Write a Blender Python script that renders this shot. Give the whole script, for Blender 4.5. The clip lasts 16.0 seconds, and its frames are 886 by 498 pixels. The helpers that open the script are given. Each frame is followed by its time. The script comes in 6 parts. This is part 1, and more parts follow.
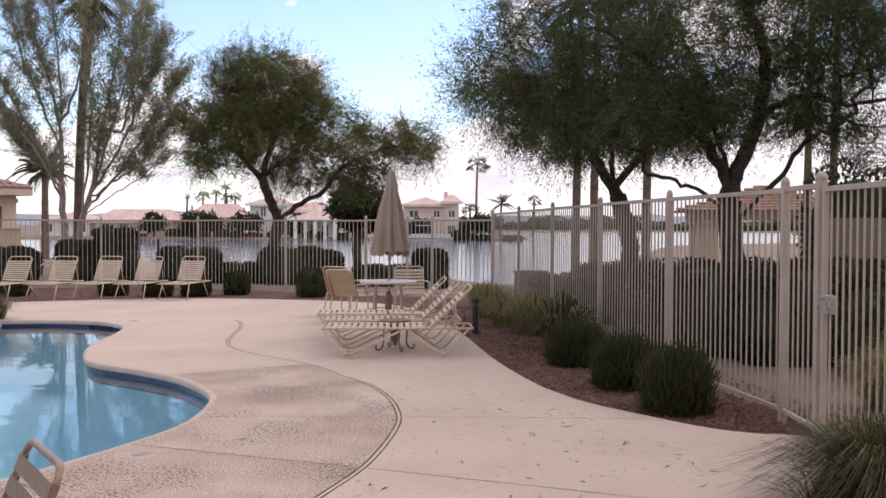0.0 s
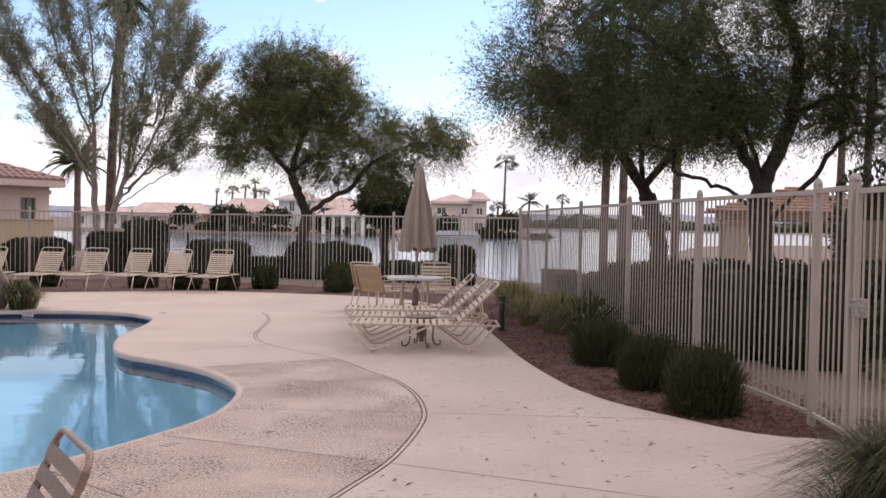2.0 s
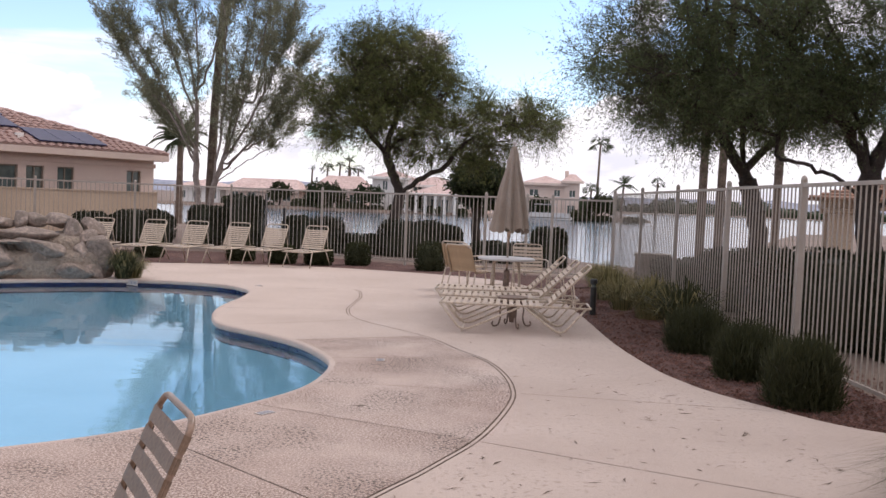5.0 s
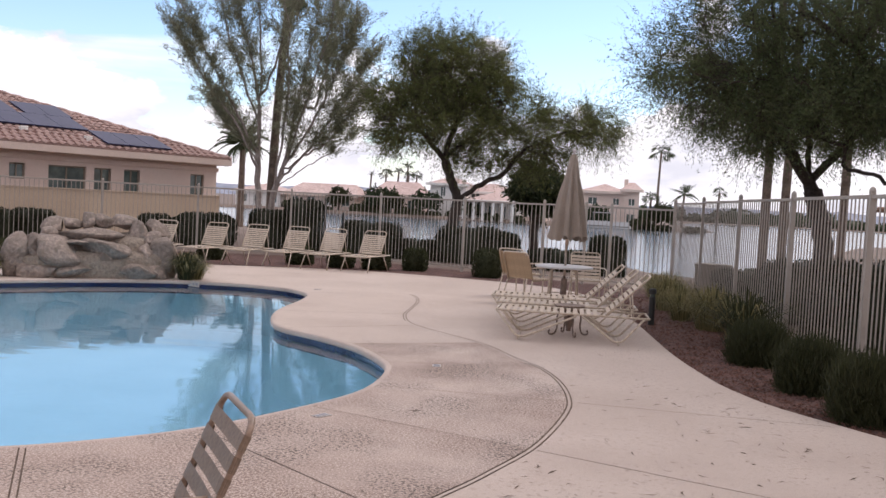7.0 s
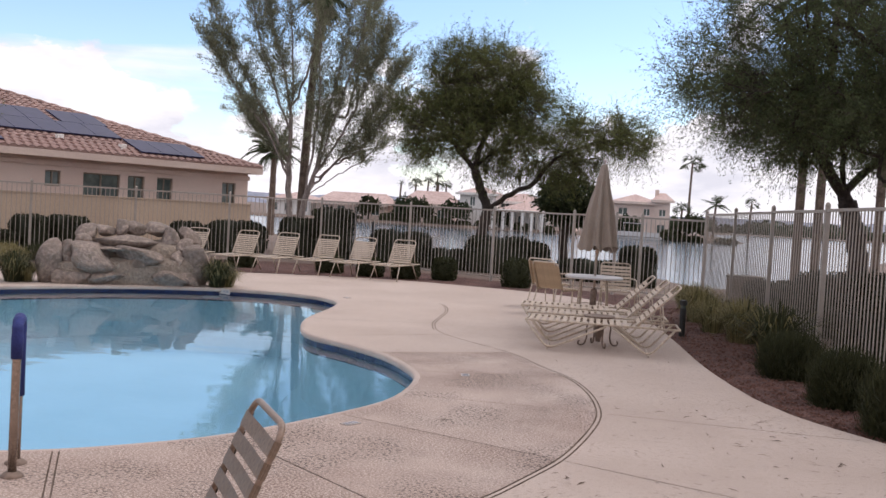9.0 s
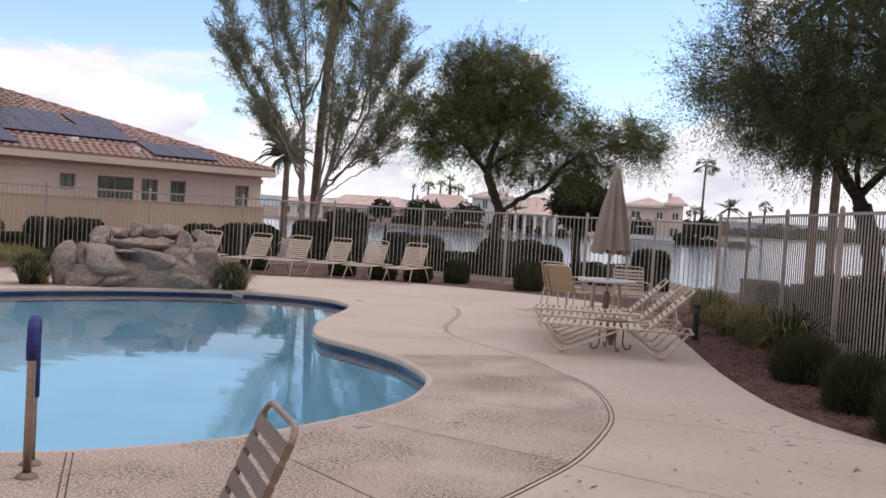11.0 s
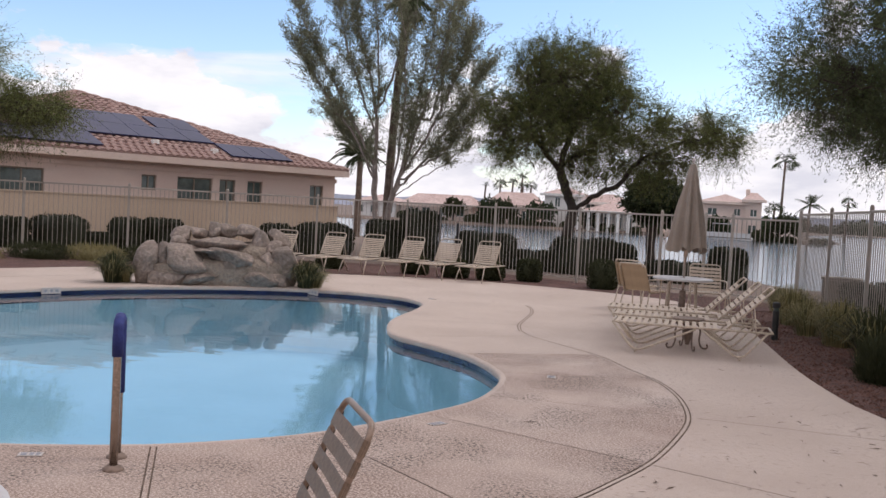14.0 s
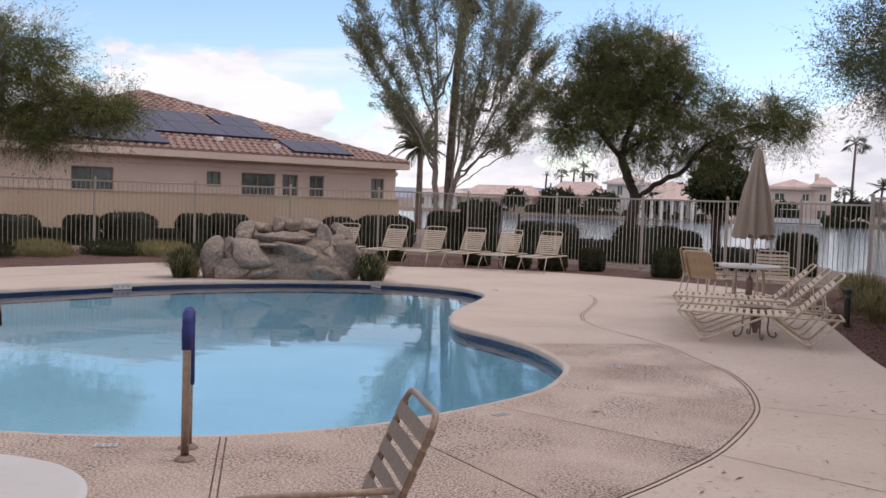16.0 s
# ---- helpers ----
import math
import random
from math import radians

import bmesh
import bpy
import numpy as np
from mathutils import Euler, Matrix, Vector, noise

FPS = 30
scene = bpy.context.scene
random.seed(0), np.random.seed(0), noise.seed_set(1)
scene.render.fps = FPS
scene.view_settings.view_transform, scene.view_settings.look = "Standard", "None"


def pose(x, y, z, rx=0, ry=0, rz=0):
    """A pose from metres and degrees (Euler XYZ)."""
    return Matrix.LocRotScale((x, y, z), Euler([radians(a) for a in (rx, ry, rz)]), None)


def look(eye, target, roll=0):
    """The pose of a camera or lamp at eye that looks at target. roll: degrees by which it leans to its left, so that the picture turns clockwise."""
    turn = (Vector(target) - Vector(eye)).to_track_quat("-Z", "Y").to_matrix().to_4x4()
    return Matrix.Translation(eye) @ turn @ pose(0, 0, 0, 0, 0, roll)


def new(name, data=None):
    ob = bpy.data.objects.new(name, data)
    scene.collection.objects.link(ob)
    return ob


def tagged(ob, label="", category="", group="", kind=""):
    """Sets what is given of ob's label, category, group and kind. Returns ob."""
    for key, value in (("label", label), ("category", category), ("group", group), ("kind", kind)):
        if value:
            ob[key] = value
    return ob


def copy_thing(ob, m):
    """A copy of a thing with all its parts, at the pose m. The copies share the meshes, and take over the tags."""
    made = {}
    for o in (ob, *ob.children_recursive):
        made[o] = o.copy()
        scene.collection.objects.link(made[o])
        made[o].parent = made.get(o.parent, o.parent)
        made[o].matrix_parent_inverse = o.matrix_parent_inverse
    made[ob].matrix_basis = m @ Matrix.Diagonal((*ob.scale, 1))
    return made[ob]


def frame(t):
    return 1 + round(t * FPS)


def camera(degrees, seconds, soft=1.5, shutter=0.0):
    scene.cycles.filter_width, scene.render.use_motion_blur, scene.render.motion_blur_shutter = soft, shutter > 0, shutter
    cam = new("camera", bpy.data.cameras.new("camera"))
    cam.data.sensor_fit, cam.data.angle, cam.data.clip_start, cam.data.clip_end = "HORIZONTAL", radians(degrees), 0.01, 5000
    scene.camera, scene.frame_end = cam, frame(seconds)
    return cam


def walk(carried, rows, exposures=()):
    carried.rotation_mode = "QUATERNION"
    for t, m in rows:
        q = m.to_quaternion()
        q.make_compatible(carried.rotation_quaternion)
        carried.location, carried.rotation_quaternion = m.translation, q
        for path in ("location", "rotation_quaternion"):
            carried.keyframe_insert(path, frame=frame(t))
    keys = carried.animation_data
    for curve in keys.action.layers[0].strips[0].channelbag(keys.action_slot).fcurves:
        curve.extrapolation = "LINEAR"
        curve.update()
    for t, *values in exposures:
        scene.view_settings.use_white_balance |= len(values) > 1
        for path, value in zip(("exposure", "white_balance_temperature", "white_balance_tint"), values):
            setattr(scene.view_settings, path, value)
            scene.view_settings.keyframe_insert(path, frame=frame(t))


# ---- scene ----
# Camera: it turns almost on the spot
cam = camera(50.6, 16.0)
EYE = 1.62
ROWS = [
    (0, 0.0001, 0.0001, 0.0001, 0.006, -1.400, -0.250),
    (0.5, 0.0019, -0.0010, -0.0008, 0.480, -1.398, -0.301),
    (1, 0.0003, -0.0006, -0.0000, 0.815, -1.389, -0.310),
    (1.5, -0.0026, -0.0007, -0.0011, 1.146, -1.424, -0.870),
    (2, -0.0050, -0.0002, -0.0026, 1.686, -1.596, -1.056),
    (2.5, -0.0063, -0.0021, -0.0030, 2.385, -1.944, -1.184),
    (3, -0.0083, -0.0010, -0.0044, 3.245, -2.335, -1.467),
    (3.5, -0.0113, 0.0001, -0.0063, 4.073, -2.600, -1.707),
    (4, -0.0136, 0.0016, -0.0078, 5.006, -2.814, -1.956),
    (4.5, -0.0194, 0.0014, -0.0089, 6.056, -2.959, -2.343),
    (5, -0.0239, 0.0019, -0.0111, 7.282, -2.944, -2.318),
    (7.5, -0.0316, -0.0061, -0.0128, 11.386, -2.582, -3.188),
    (8, -0.0315, -0.0074, -0.0142, 11.907, -2.421, -3.267),
    (8.5, -0.0332, -0.0073, -0.0169, 12.337, -2.294, -3.543),
    (9, -0.0351, -0.0078, -0.0154, 12.602, -2.226, -3.390),
    (11.5, -0.0376, -0.0119, -0.0171, 13.761, -2.023, -3.850),
    (12, -0.0419, -0.0125, -0.0170, 14.075, -1.972, -4.468),
    (12.5, -0.0412, -0.0137, -0.0177, 14.393, -1.876, -4.110),
    (13, -0.0394, -0.0168, -0.0169, 14.978, -1.900, -3.644),
    (13.5, -0.0396, -0.0203, -0.0157, 16.558, -2.210, -3.339),
    (14, -0.0407, -0.0240, -0.0151, 17.766, -2.431, -3.095),
    (14.5, -0.0387, -0.0262, -0.0174, 18.700, -2.522, -2.875),
    (15, -0.0391, -0.0275, -0.0184, 19.736, -2.737, -2.655),
    (15.5, -0.0391, -0.0276, -0.0196, 20.785, -3.080, -2.535),
    (16, -0.0378, -0.0274, -0.0188, 21.483, -3.120, -2.010),
]
walk(cam, [(t, pose(x, y, EYE + z, 90 + pitch, roll, yaw)) for t, x, y, z, yaw, pitch, roll in ROWS],
     exposures=[(0.0, 0.27, 6620, 20), (5.0, 0.24, 6430, 18), (9.0, 0.10, 6400, 17), (16.0, -0.01, 6420, 16)])

# ---- daylight: a bright sky with broken cloud, sun behind thin cloud ----
SUN_ELEV, SUN_AZ = radians(50), radians(48)
world = bpy.data.worlds.new("sky")
scene.world = world
world.use_nodes = True
wn, wl = world.node_tree.nodes, world.node_tree.links
wn.clear()


def wnode(kind, **values):
    n = wn.new(kind)
    for k, v in values.items():
        n.inputs[k].default_value = v
    return n


def wmath(op, a, b=None, c=None):
    n = wn.new("ShaderNodeMath")
    n.operation = op
    for i, v in enumerate((a, b, c)):
        if v is None:
            continue
        if isinstance(v, (int, float)):
            n.inputs[i].default_value = v
        else:
            wl.new(v, n.inputs[i])
    return n.outputs[0]


def wramp(value, *stops):
    n = wn.new("ShaderNodeValToRGB")
    wl.new(value, n.inputs[0])
    el = n.color_ramp.elements
    while len(el) < len(stops):
        el.new(0.5)
    for e, (p, c) in zip(el, stops):
        e.position, e.color = p, (*c, 1)
    return n.outputs[0]


sky = wn.new("ShaderNodeTexSky")
sky.sky_type, sky.sun_disc = "NISHITA", False
sky.sun_elevation, sky.sun_rotation = SUN_ELEV, SUN_AZ
sky.air_density, sky.dust_density, sky.ozone_density = 1.0, 0.4, 1.5
coords = wn.new("ShaderNodeTexCoord")
split = wn.new("ShaderNodeSeparateXYZ")
wl.new(coords.outputs["Generated"], split.inputs[0])


def wvector(sz):
    """The direction of view with its height stretched by sz."""
    n = wn.new("ShaderNodeCombineXYZ")
    wl.new(split.outputs[0], n.inputs[0])
    wl.new(split.outputs[1], n.inputs[1])
    wl.new(wmath("MULTIPLY", split.outputs[2], sz), n.inputs[2])
    return n.outputs[0]


def wnoise(sz, **values):
    n = wnode("ShaderNodeTexNoise", **values)
    wl.new(wvector(sz), n.inputs["Vector"])
    return n.outputs[0]


puffs = wnoise(2.0, Scale=5.2, Detail=9.0, Roughness=0.55)
shade = wnoise(3.0, Scale=8.0, Detail=6.0, Roughness=0.55)
wisps = wnoise(7.0, Scale=2.6, Detail=6.0, Roughness=0.55, Distortion=0.3)
# a bank of cumulus low down, a clear band above it, broken cloud overhead
bank_low = wmath("MULTIPLY", wmath("SUBTRACT", 0.15, split.outputs[2]), 3.4)
bank_high = wmath("MULTIPLY", wmath("SUBTRACT", split.outputs[2], 0.255), 2.2)
lean = wmath("MULTIPLY", split.outputs[0], 0.22)
low = wmath("MINIMUM", wmath("ADD", wmath("MAXIMUM", bank_low, bank_high), lean), 0.28)
cover = wmath("ADD", wmath("MULTIPLY_ADD", puffs, 2.0, -0.5), low)
thick = wramp(cover, (0.47, (0, 0, 0)), (0.545, (1, 1, 1)))
thin = wramp(wisps, (0.51, (0, 0, 0)), (0.69, (0.75, 0.72, 0.74)))
mask = wmath("MAXIMUM", thick, thin)
cloud = wramp(shade, (0.34, (0.74, 0.75, 0.80)), (0.55, (1.0, 0.99, 0.99)))
blue = wn.new("ShaderNodeBackground")
vivid = wn.new("ShaderNodeHueSaturation")
vivid.inputs["Saturation"].default_value = 1.08
wl.new(sky.outputs[0], vivid.inputs["Color"])
wl.new(vivid.outputs[0], blue.inputs[0])
blue.inputs[1].default_value = 0.185
white = wn.new("ShaderNodeBackground")
wl.new(cloud, white.inputs[0])
white.inputs[1].default_value = 1.02
both = wn.new("ShaderNodeMixShader")
wl.new(mask, both.inputs[0])
wl.new(blue.outputs[0], both.inputs[1])
wl.new(white.outputs[0], both.inputs[2])
wout = wn.new("ShaderNodeOutputWorld")
wl.new(both.outputs[0], wout.inputs[0])

sun_data = bpy.data.lights.new("sun", "SUN")
sun_data.energy, sun_data.angle, sun_data.color = 1.3, radians(25), (1.0, 0.94, 0.86)
sun = new("sun", sun_data)
sun.matrix_world = look((20 * math.sin(SUN_AZ), 20 * math.cos(SUN_AZ), 20 * math.tan(SUN_ELEV)), (0, 0, 0))


# ---- materials ----
def material(name, dark, light, size=4.0, grain=60.0, rough=0.7, bump=0.2, metal=0.0, grain_mix=0.35, depth=0.01, piece=0.0, spots=None, spec=0.5):
    """Two tones in large patches and in fine grain, with a fine relief. spots: (colour, size, share, patch size, patch from, patch to) of flecks."""
    m = bpy.data.materials.new(name)
    m.use_nodes = True
    n, l = m.node_tree.nodes, m.node_tree.links
    p = n["Principled BSDF"]
    tc = n.new("ShaderNodeTexCoord")

    def noise_at(scale, detail):
        t = n.new("ShaderNodeTexNoise")
        t.inputs["Scale"].default_value, t.inputs["Detail"].default_value = scale, detail
        l.new(tc.outputs["Object"], t.inputs["Vector"])
        return t.outputs[0]

    def mix(f, a, b, how="MIX"):
        x = n.new("ShaderNodeMix")
        x.data_type, x.blend_type = "RGBA", how
        for i, v in ((0, f), (6, a), (7, b)):
            if isinstance(v, (int, float)):
                x.inputs[i].default_value = v
            elif isinstance(v, tuple):
                x.inputs[i].default_value = (*v, 1)
            else:
                l.new(v, x.inputs[i])
        return x.outputs[2]

    def ramp(v, a, b):
        r = n.new("ShaderNodeMapRange")
        l.new(v, r.inputs[0])
        r.inputs[1].default_value, r.inputs[2].default_value = a, b
        return r.outputs[0]

    big, fine = noise_at(size, 4.0), noise_at(grain, 3.0)
    col = mix(ramp(big, 0.3, 0.7), dark, light)
    g = n.new("ShaderNodeMapRange")
    l.new(fine, g.inputs[0])
    g.inputs[1].default_value, g.inputs[2].default_value = 0.25, 0.75
    g.inputs[3].default_value, g.inputs[4].default_value = 1 - grain_mix, 1 + grain_mix * 0.5
    col = mix(1.0, col, g.outputs[0], "MULTIPLY")
    if spots:
        for c, s, share, patches, lo, hi in spots:
            v = noise_at(s, 2.0)
            patch = noise_at(patches, 4.0)
            f = n.new("ShaderNodeMath")
            f.operation = "MULTIPLY"
            l.new(ramp(v, 1 - share - 0.06, 1 - share + 0.02), f.inputs[0])
            l.new(ramp(patch, lo, hi), f.inputs[1])
            col = mix(f.outputs[0], col, c)
    if piece:
        o = n.new("ShaderNodeObjectInfo")
        r = n.new("ShaderNodeMapRange")
        l.new(o.outputs["Random"], r.inputs[0])
        r.inputs[3].default_value, r.inputs[4].default_value = 1 - piece, 1 + piece
        col = mix(1.0, col, r.outputs[0], "MULTIPLY")
    l.new(col, p.inputs["Base Color"])
    p.inputs["Roughness"].default_value, p.inputs["Metallic"].default_value = rough, metal
    p.inputs["Specular IOR Level"].default_value = spec
    if bump:
        b = n.new("ShaderNodeBump")
        b.inputs["Strength"].default_value, b.inputs["Distance"].default_value = bump, depth
        l.new(fine, b.inputs["Height"])
        l.new(b.outputs[0], p.inputs["Normal"])
    return m


def leaf_material(name, dark, light, rough=0.6):
    """Leaves that differ one from the other, with a little light through them."""
    m = bpy.data.materials.new(name)
    m.use_nodes = True
    n, l = m.node_tree.nodes, m.node_tree.links
    p = n["Principled BSDF"]
    geo = n.new("ShaderNodeNewGeometry")
    tc = n.new("ShaderNodeTexCoord")
    patch = n.new("ShaderNodeTexNoise")
    patch.inputs["Scale"].default_value = 0.8
    l.new(tc.outputs["Object"], patch.inputs["Vector"])
    half = n.new("ShaderNodeMath")
    half.operation = "MULTIPLY_ADD"
    l.new(geo.outputs["Random Per Island"], half.inputs[0])
    half.inputs[1].default_value = 0.6
    half.inputs[2].default_value = -0.05
    s = n.new("ShaderNodeMath")
    s.operation = "ADD"
    l.new(half.outputs[0], s.inputs[0])
    q = n.new("ShaderNodeMath")
    q.operation = "MULTIPLY"
    l.new(patch.outputs[0], q.inputs[0])
    q.inputs[1].default_value = 0.5
    l.new(q.outputs[0], s.inputs[1])
    x = n.new("ShaderNodeMix")
    x.data_type = "RGBA"
    l.new(s.outputs[0], x.inputs[0])
    x.inputs[6].default_value, x.inputs[7].default_value = (*dark, 1), (*light, 1)
    l.new(x.outputs[2], p.inputs["Base Color"])
    p.inputs["Roughness"].default_value = rough
    p.inputs["Specular IOR Level"].default_value = 0.3
    tr = n.new("ShaderNodeBsdfTranslucent")
    l.new(x.outputs[2], tr.inputs[0])
    mx = n.new("ShaderNodeMixShader")
    mx.inputs[0].default_value = 0.38
    l.new(p.outputs[0], mx.inputs[1])
    l.new(tr.outputs[0], mx.inputs[2])
    l.new(mx.outputs[0], n["Material Output"].inputs[0])
    return m


def water_material(name, tint, ripple, scale, stretch=(1, 1, 1), body=None, rough=0.02):
    """Clear (or, with a body colour, murky) water: a glossy skin over what lies below."""
    m = bpy.data.materials.new(name)
    m.use_nodes = True
    n, l = m.node_tree.nodes, m.node_tree.links
    n.remove(n["Principled BSDF"])
    tc = n.new("ShaderNodeTexCoord")
    mp = n.new("ShaderNodeMapping")
    mp.inputs["Scale"].default_value = stretch
    l.new(tc.outputs["Object"], mp.inputs[0])
    t = n.new("ShaderNodeTexNoise")
    t.inputs["Scale"].default_value, t.inputs["Detail"].default_value = scale, 3.0
    l.new(mp.outputs[0], t.inputs["Vector"])
    b = n.new("ShaderNodeBump")
    b.inputs["Strength"].default_value, b.inputs["Distance"].default_value = ripple, 0.05
    l.new(t.outputs[0], b.inputs["Height"])
    if body:
        under = n.new("ShaderNodeBsdfDiffuse")
        under.inputs[0].default_value = (*body, 1)
    else:
        under = n.new("ShaderNodeBsdfTransparent")
        under.inputs[0].default_value = (*tint, 1)
    gl = n.new("ShaderNodeBsdfGlossy")
    gl.inputs["Roughness"].default_value = rough
    l.new(b.outputs[0], gl.inputs["Normal"])
    fr = n.new("ShaderNodeFresnel")
    fr.inputs[0].default_value = 1.55
    l.new(b.outputs[0], fr.inputs["Normal"])
    mx = n.new("ShaderNodeMixShader")
    l.new(fr.outputs[0], mx.inputs[0])
    l.new(under.outputs[0], mx.inputs[1])
    l.new(gl.outputs[0], mx.inputs[2])
    l.new(mx.outputs[0], n["Material Output"].inputs[0])
    return m


M = {
    "deck": material("deck_concrete", (0.455, 0.36, 0.305), (0.55, 0.45, 0.39), 0.7, 180, 0.85, 0.25, spots=(((0.36, 0.28, 0.235), 24, 0.36, 0.7, 0.35, 0.62), ((0.22, 0.165, 0.14), 16, 0.30, 1.3, 0.5, 0.62))),
    "aggregate": material("aggregate_concrete", (0.475, 0.365, 0.31), (0.57, 0.46, 0.40), 0.9, 90, 0.9, 0.5, grain_mix=0.55, spots=(((0.22, 0.15, 0.12), 62, 0.48, 0.8, 0.30, 0.58), ((0.085, 0.066, 0.055), 44, 0.42, 1.1, 0.46, 0.6))),
    "aggregate_worn": material("worn_aggregate_concrete", (0.49, 0.38, 0.325), (0.585, 0.475, 0.415), 0.8, 120, 0.9, 0.35, grain_mix=0.5, spots=(((0.22, 0.15, 0.12), 62, 0.47, 0.9, 0.33, 0.6), ((0.09, 0.07, 0.058), 44, 0.42, 1.1, 0.46, 0.6))),
    "joint": material("joint_filler", (0.15, 0.105, 0.08), (0.27, 0.20, 0.15), 6, 80, 0.9),
    "coping": material("coping_concrete", (0.42, 0.33, 0.285), (0.53, 0.43, 0.375), 2, 90, 0.85, 0.4),
    "tile": material("pool_tile", (0.008, 0.014, 0.06), (0.014, 0.028, 0.10), 9, 30, 0.15, 0.02),
    "plaster": material("pool_plaster", (0.64, 0.76, 0.79), (0.72, 0.83, 0.86), 0.8, 12, 0.7, 0.05, grain_mix=0.06),
    "pool_water": water_material("pool_water", (0.57, 0.815, 0.96), 0.05, 1.5, (0.55, 1.7, 1)),
    "lake_water": water_material("lake_water", (1, 1, 1), 0.5, 0.9, (0.5, 1.4, 1), (0.12, 0.16, 0.20), 0.12),
    "earth": material("desert_earth", (0.145, 0.10, 0.08), (0.23, 0.17, 0.135), 0.3, 25, 0.95, 0.5),
    "mulch": material("red_granite_mulch", (0.09, 0.042, 0.034), (0.17, 0.085, 0.068), 3, 45, 0.95, 0.9, grain_mix=0.7, depth=0.03),
    "fence": material("fence_paint", (0.32, 0.275, 0.235), (0.39, 0.34, 0.295), 3, 50, 0.5, 0.05, grain_mix=0.08),
    "stucco": material("house_stucco", (0.66, 0.51, 0.44), (0.74, 0.60, 0.52), 0.4, 60, 0.9, 0.3),
    "stucco_white": material("white_stucco", (0.74, 0.69, 0.65), (0.82, 0.78, 0.74), 0.3, 20, 0.9, 0.2),
    "block_wall": material("block_wall_paint", (0.50, 0.375, 0.275), (0.57, 0.44, 0.33), 0.5, 30, 0.9, 0.3),
    # tan set darker, so the garden wall's tree shade is in the colour
    "wall_tan": material("shade_dark_tan", (0.20, 0.16, 0.125), (0.26, 0.21, 0.165), 0.5, 30, 0.9, 0.3),
    "roof_tile": material("clay_roof_tile", (0.27, 0.165, 0.14), (0.42, 0.28, 0.245), 1.5, 8, 0.85, 0.3, grain_mix=0.5),
    "roof_orange": material("orange_roof_tile", (0.33, 0.19, 0.135), (0.46, 0.29, 0.215), 1.5, 8, 0.85, 0.3, grain_mix=0.4),
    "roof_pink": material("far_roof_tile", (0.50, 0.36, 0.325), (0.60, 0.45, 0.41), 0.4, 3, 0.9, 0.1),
    # blue of the reflected sky is in the base colour; specular kept low
    "solar": material("solar_panel", (0.03, 0.03, 0.07), (0.045, 0.042, 0.09), 2, 10, 0.35, 0.0, spec=0.12),
    "window": material("window_glass", (0.07, 0.095, 0.09), (0.13, 0.16, 0.15), 1.5, 3, 0.06, 0.0),
    "bark": material("dark_bark", (0.035, 0.025, 0.02), (0.085, 0.062, 0.05), 4, 25, 0.95, 0.8, depth=0.03),
    "pale_bark": material("pale_bark", (0.19, 0.15, 0.13), (0.36, 0.30, 0.27), 2.5, 20, 0.9, 0.5, depth=0.02),
    "palm_bark": material("palm_bark", (0.11, 0.078, 0.06), (0.21, 0.155, 0.12), 5, 18, 0.95, 0.8, depth=0.04),
    "leaf_mesquite": leaf_material("mesquite_leaves", (0.062, 0.075, 0.022), (0.20, 0.215, 0.075)),
    "leaf_dark": leaf_material("dark_leaves", (0.018, 0.028, 0.014), (0.075, 0.10, 0.045)),
    "leaf_hedge": leaf_material("hedge_leaves", (0.016, 0.018, 0.010), (0.052, 0.055, 0.03)),
    "leaf_gum": leaf_material("gum_leaves", (0.12, 0.125, 0.08), (0.36, 0.36, 0.24)),
    "leaf_desert": leaf_material("desert_tree_leaves", (0.043, 0.056, 0.023), (0.165, 0.195, 0.085)),
    "leaf_bush": leaf_material("bush_leaves", (0.020, 0.024, 0.010), (0.078, 0.082, 0.036)),
    "leaf_grass": leaf_material("grass_blades", (0.10, 0.10, 0.04), (0.42, 0.35, 0.17)),
    "leaf_palm": leaf_material("palm_fronds", (0.025, 0.035, 0.015), (0.09, 0.11, 0.05)),
}


# ---- small builders ----
def mesh_object(name, bm, mat, parent=None, label="", smooth=False):
    me = bpy.data.meshes.new(name)
    bm.normal_update()
    bm.to_mesh(me)
    bm.free()
    return mesh_from(name, me, mat, parent, label, smooth)


def mesh_from(name, me, mat, parent=None, label="", smooth=False):
    if mat and not me.materials:
        me.materials.append(M[mat] if isinstance(mat, str) else mat)
    if smooth:
        me.polygons.foreach_set("use_smooth", [True] * len(me.polygons))
    ob = new(name, me)
    if parent:
        ob.parent = parent
    if label:
        ob["label"] = label
    return ob


part = mesh_object


def empty(name, m=None):
    ob = new(name)
    ob.empty_display_size = 0.2
    if m is not None:
        ob.matrix_basis = m
    return ob


def box(bm, x0, x1, y0, y1, z0, z1, bevel=0.0, m=None):
    vs = [bm.verts.new(Vector((x, y, z))) for z in (z0, z1) for y in (y0, y1) for x in (x0, x1)]
    fs = [bm.faces.new([vs[i] for i in f]) for f in ((0, 2, 3, 1), (4, 5, 7, 6), (0, 1, 5, 4), (2, 6, 7, 3), (0, 4, 6, 2), (1, 3, 7, 5))]
    if bevel:
        got = bmesh.ops.bevel(bm, geom=list({e for f in fs for e in f.edges}), offset=bevel, segments=2, profile=0.6, affect="EDGES")
        vs = list({v for f in got["faces"] for v in f.verts} | {v for v in vs if v.is_valid})
    if m is not None:
        bmesh.ops.transform(bm, matrix=m, verts=vs)
    return bm


def boxed(*args, **kw):
    return box(bmesh.new(), *args, **kw)


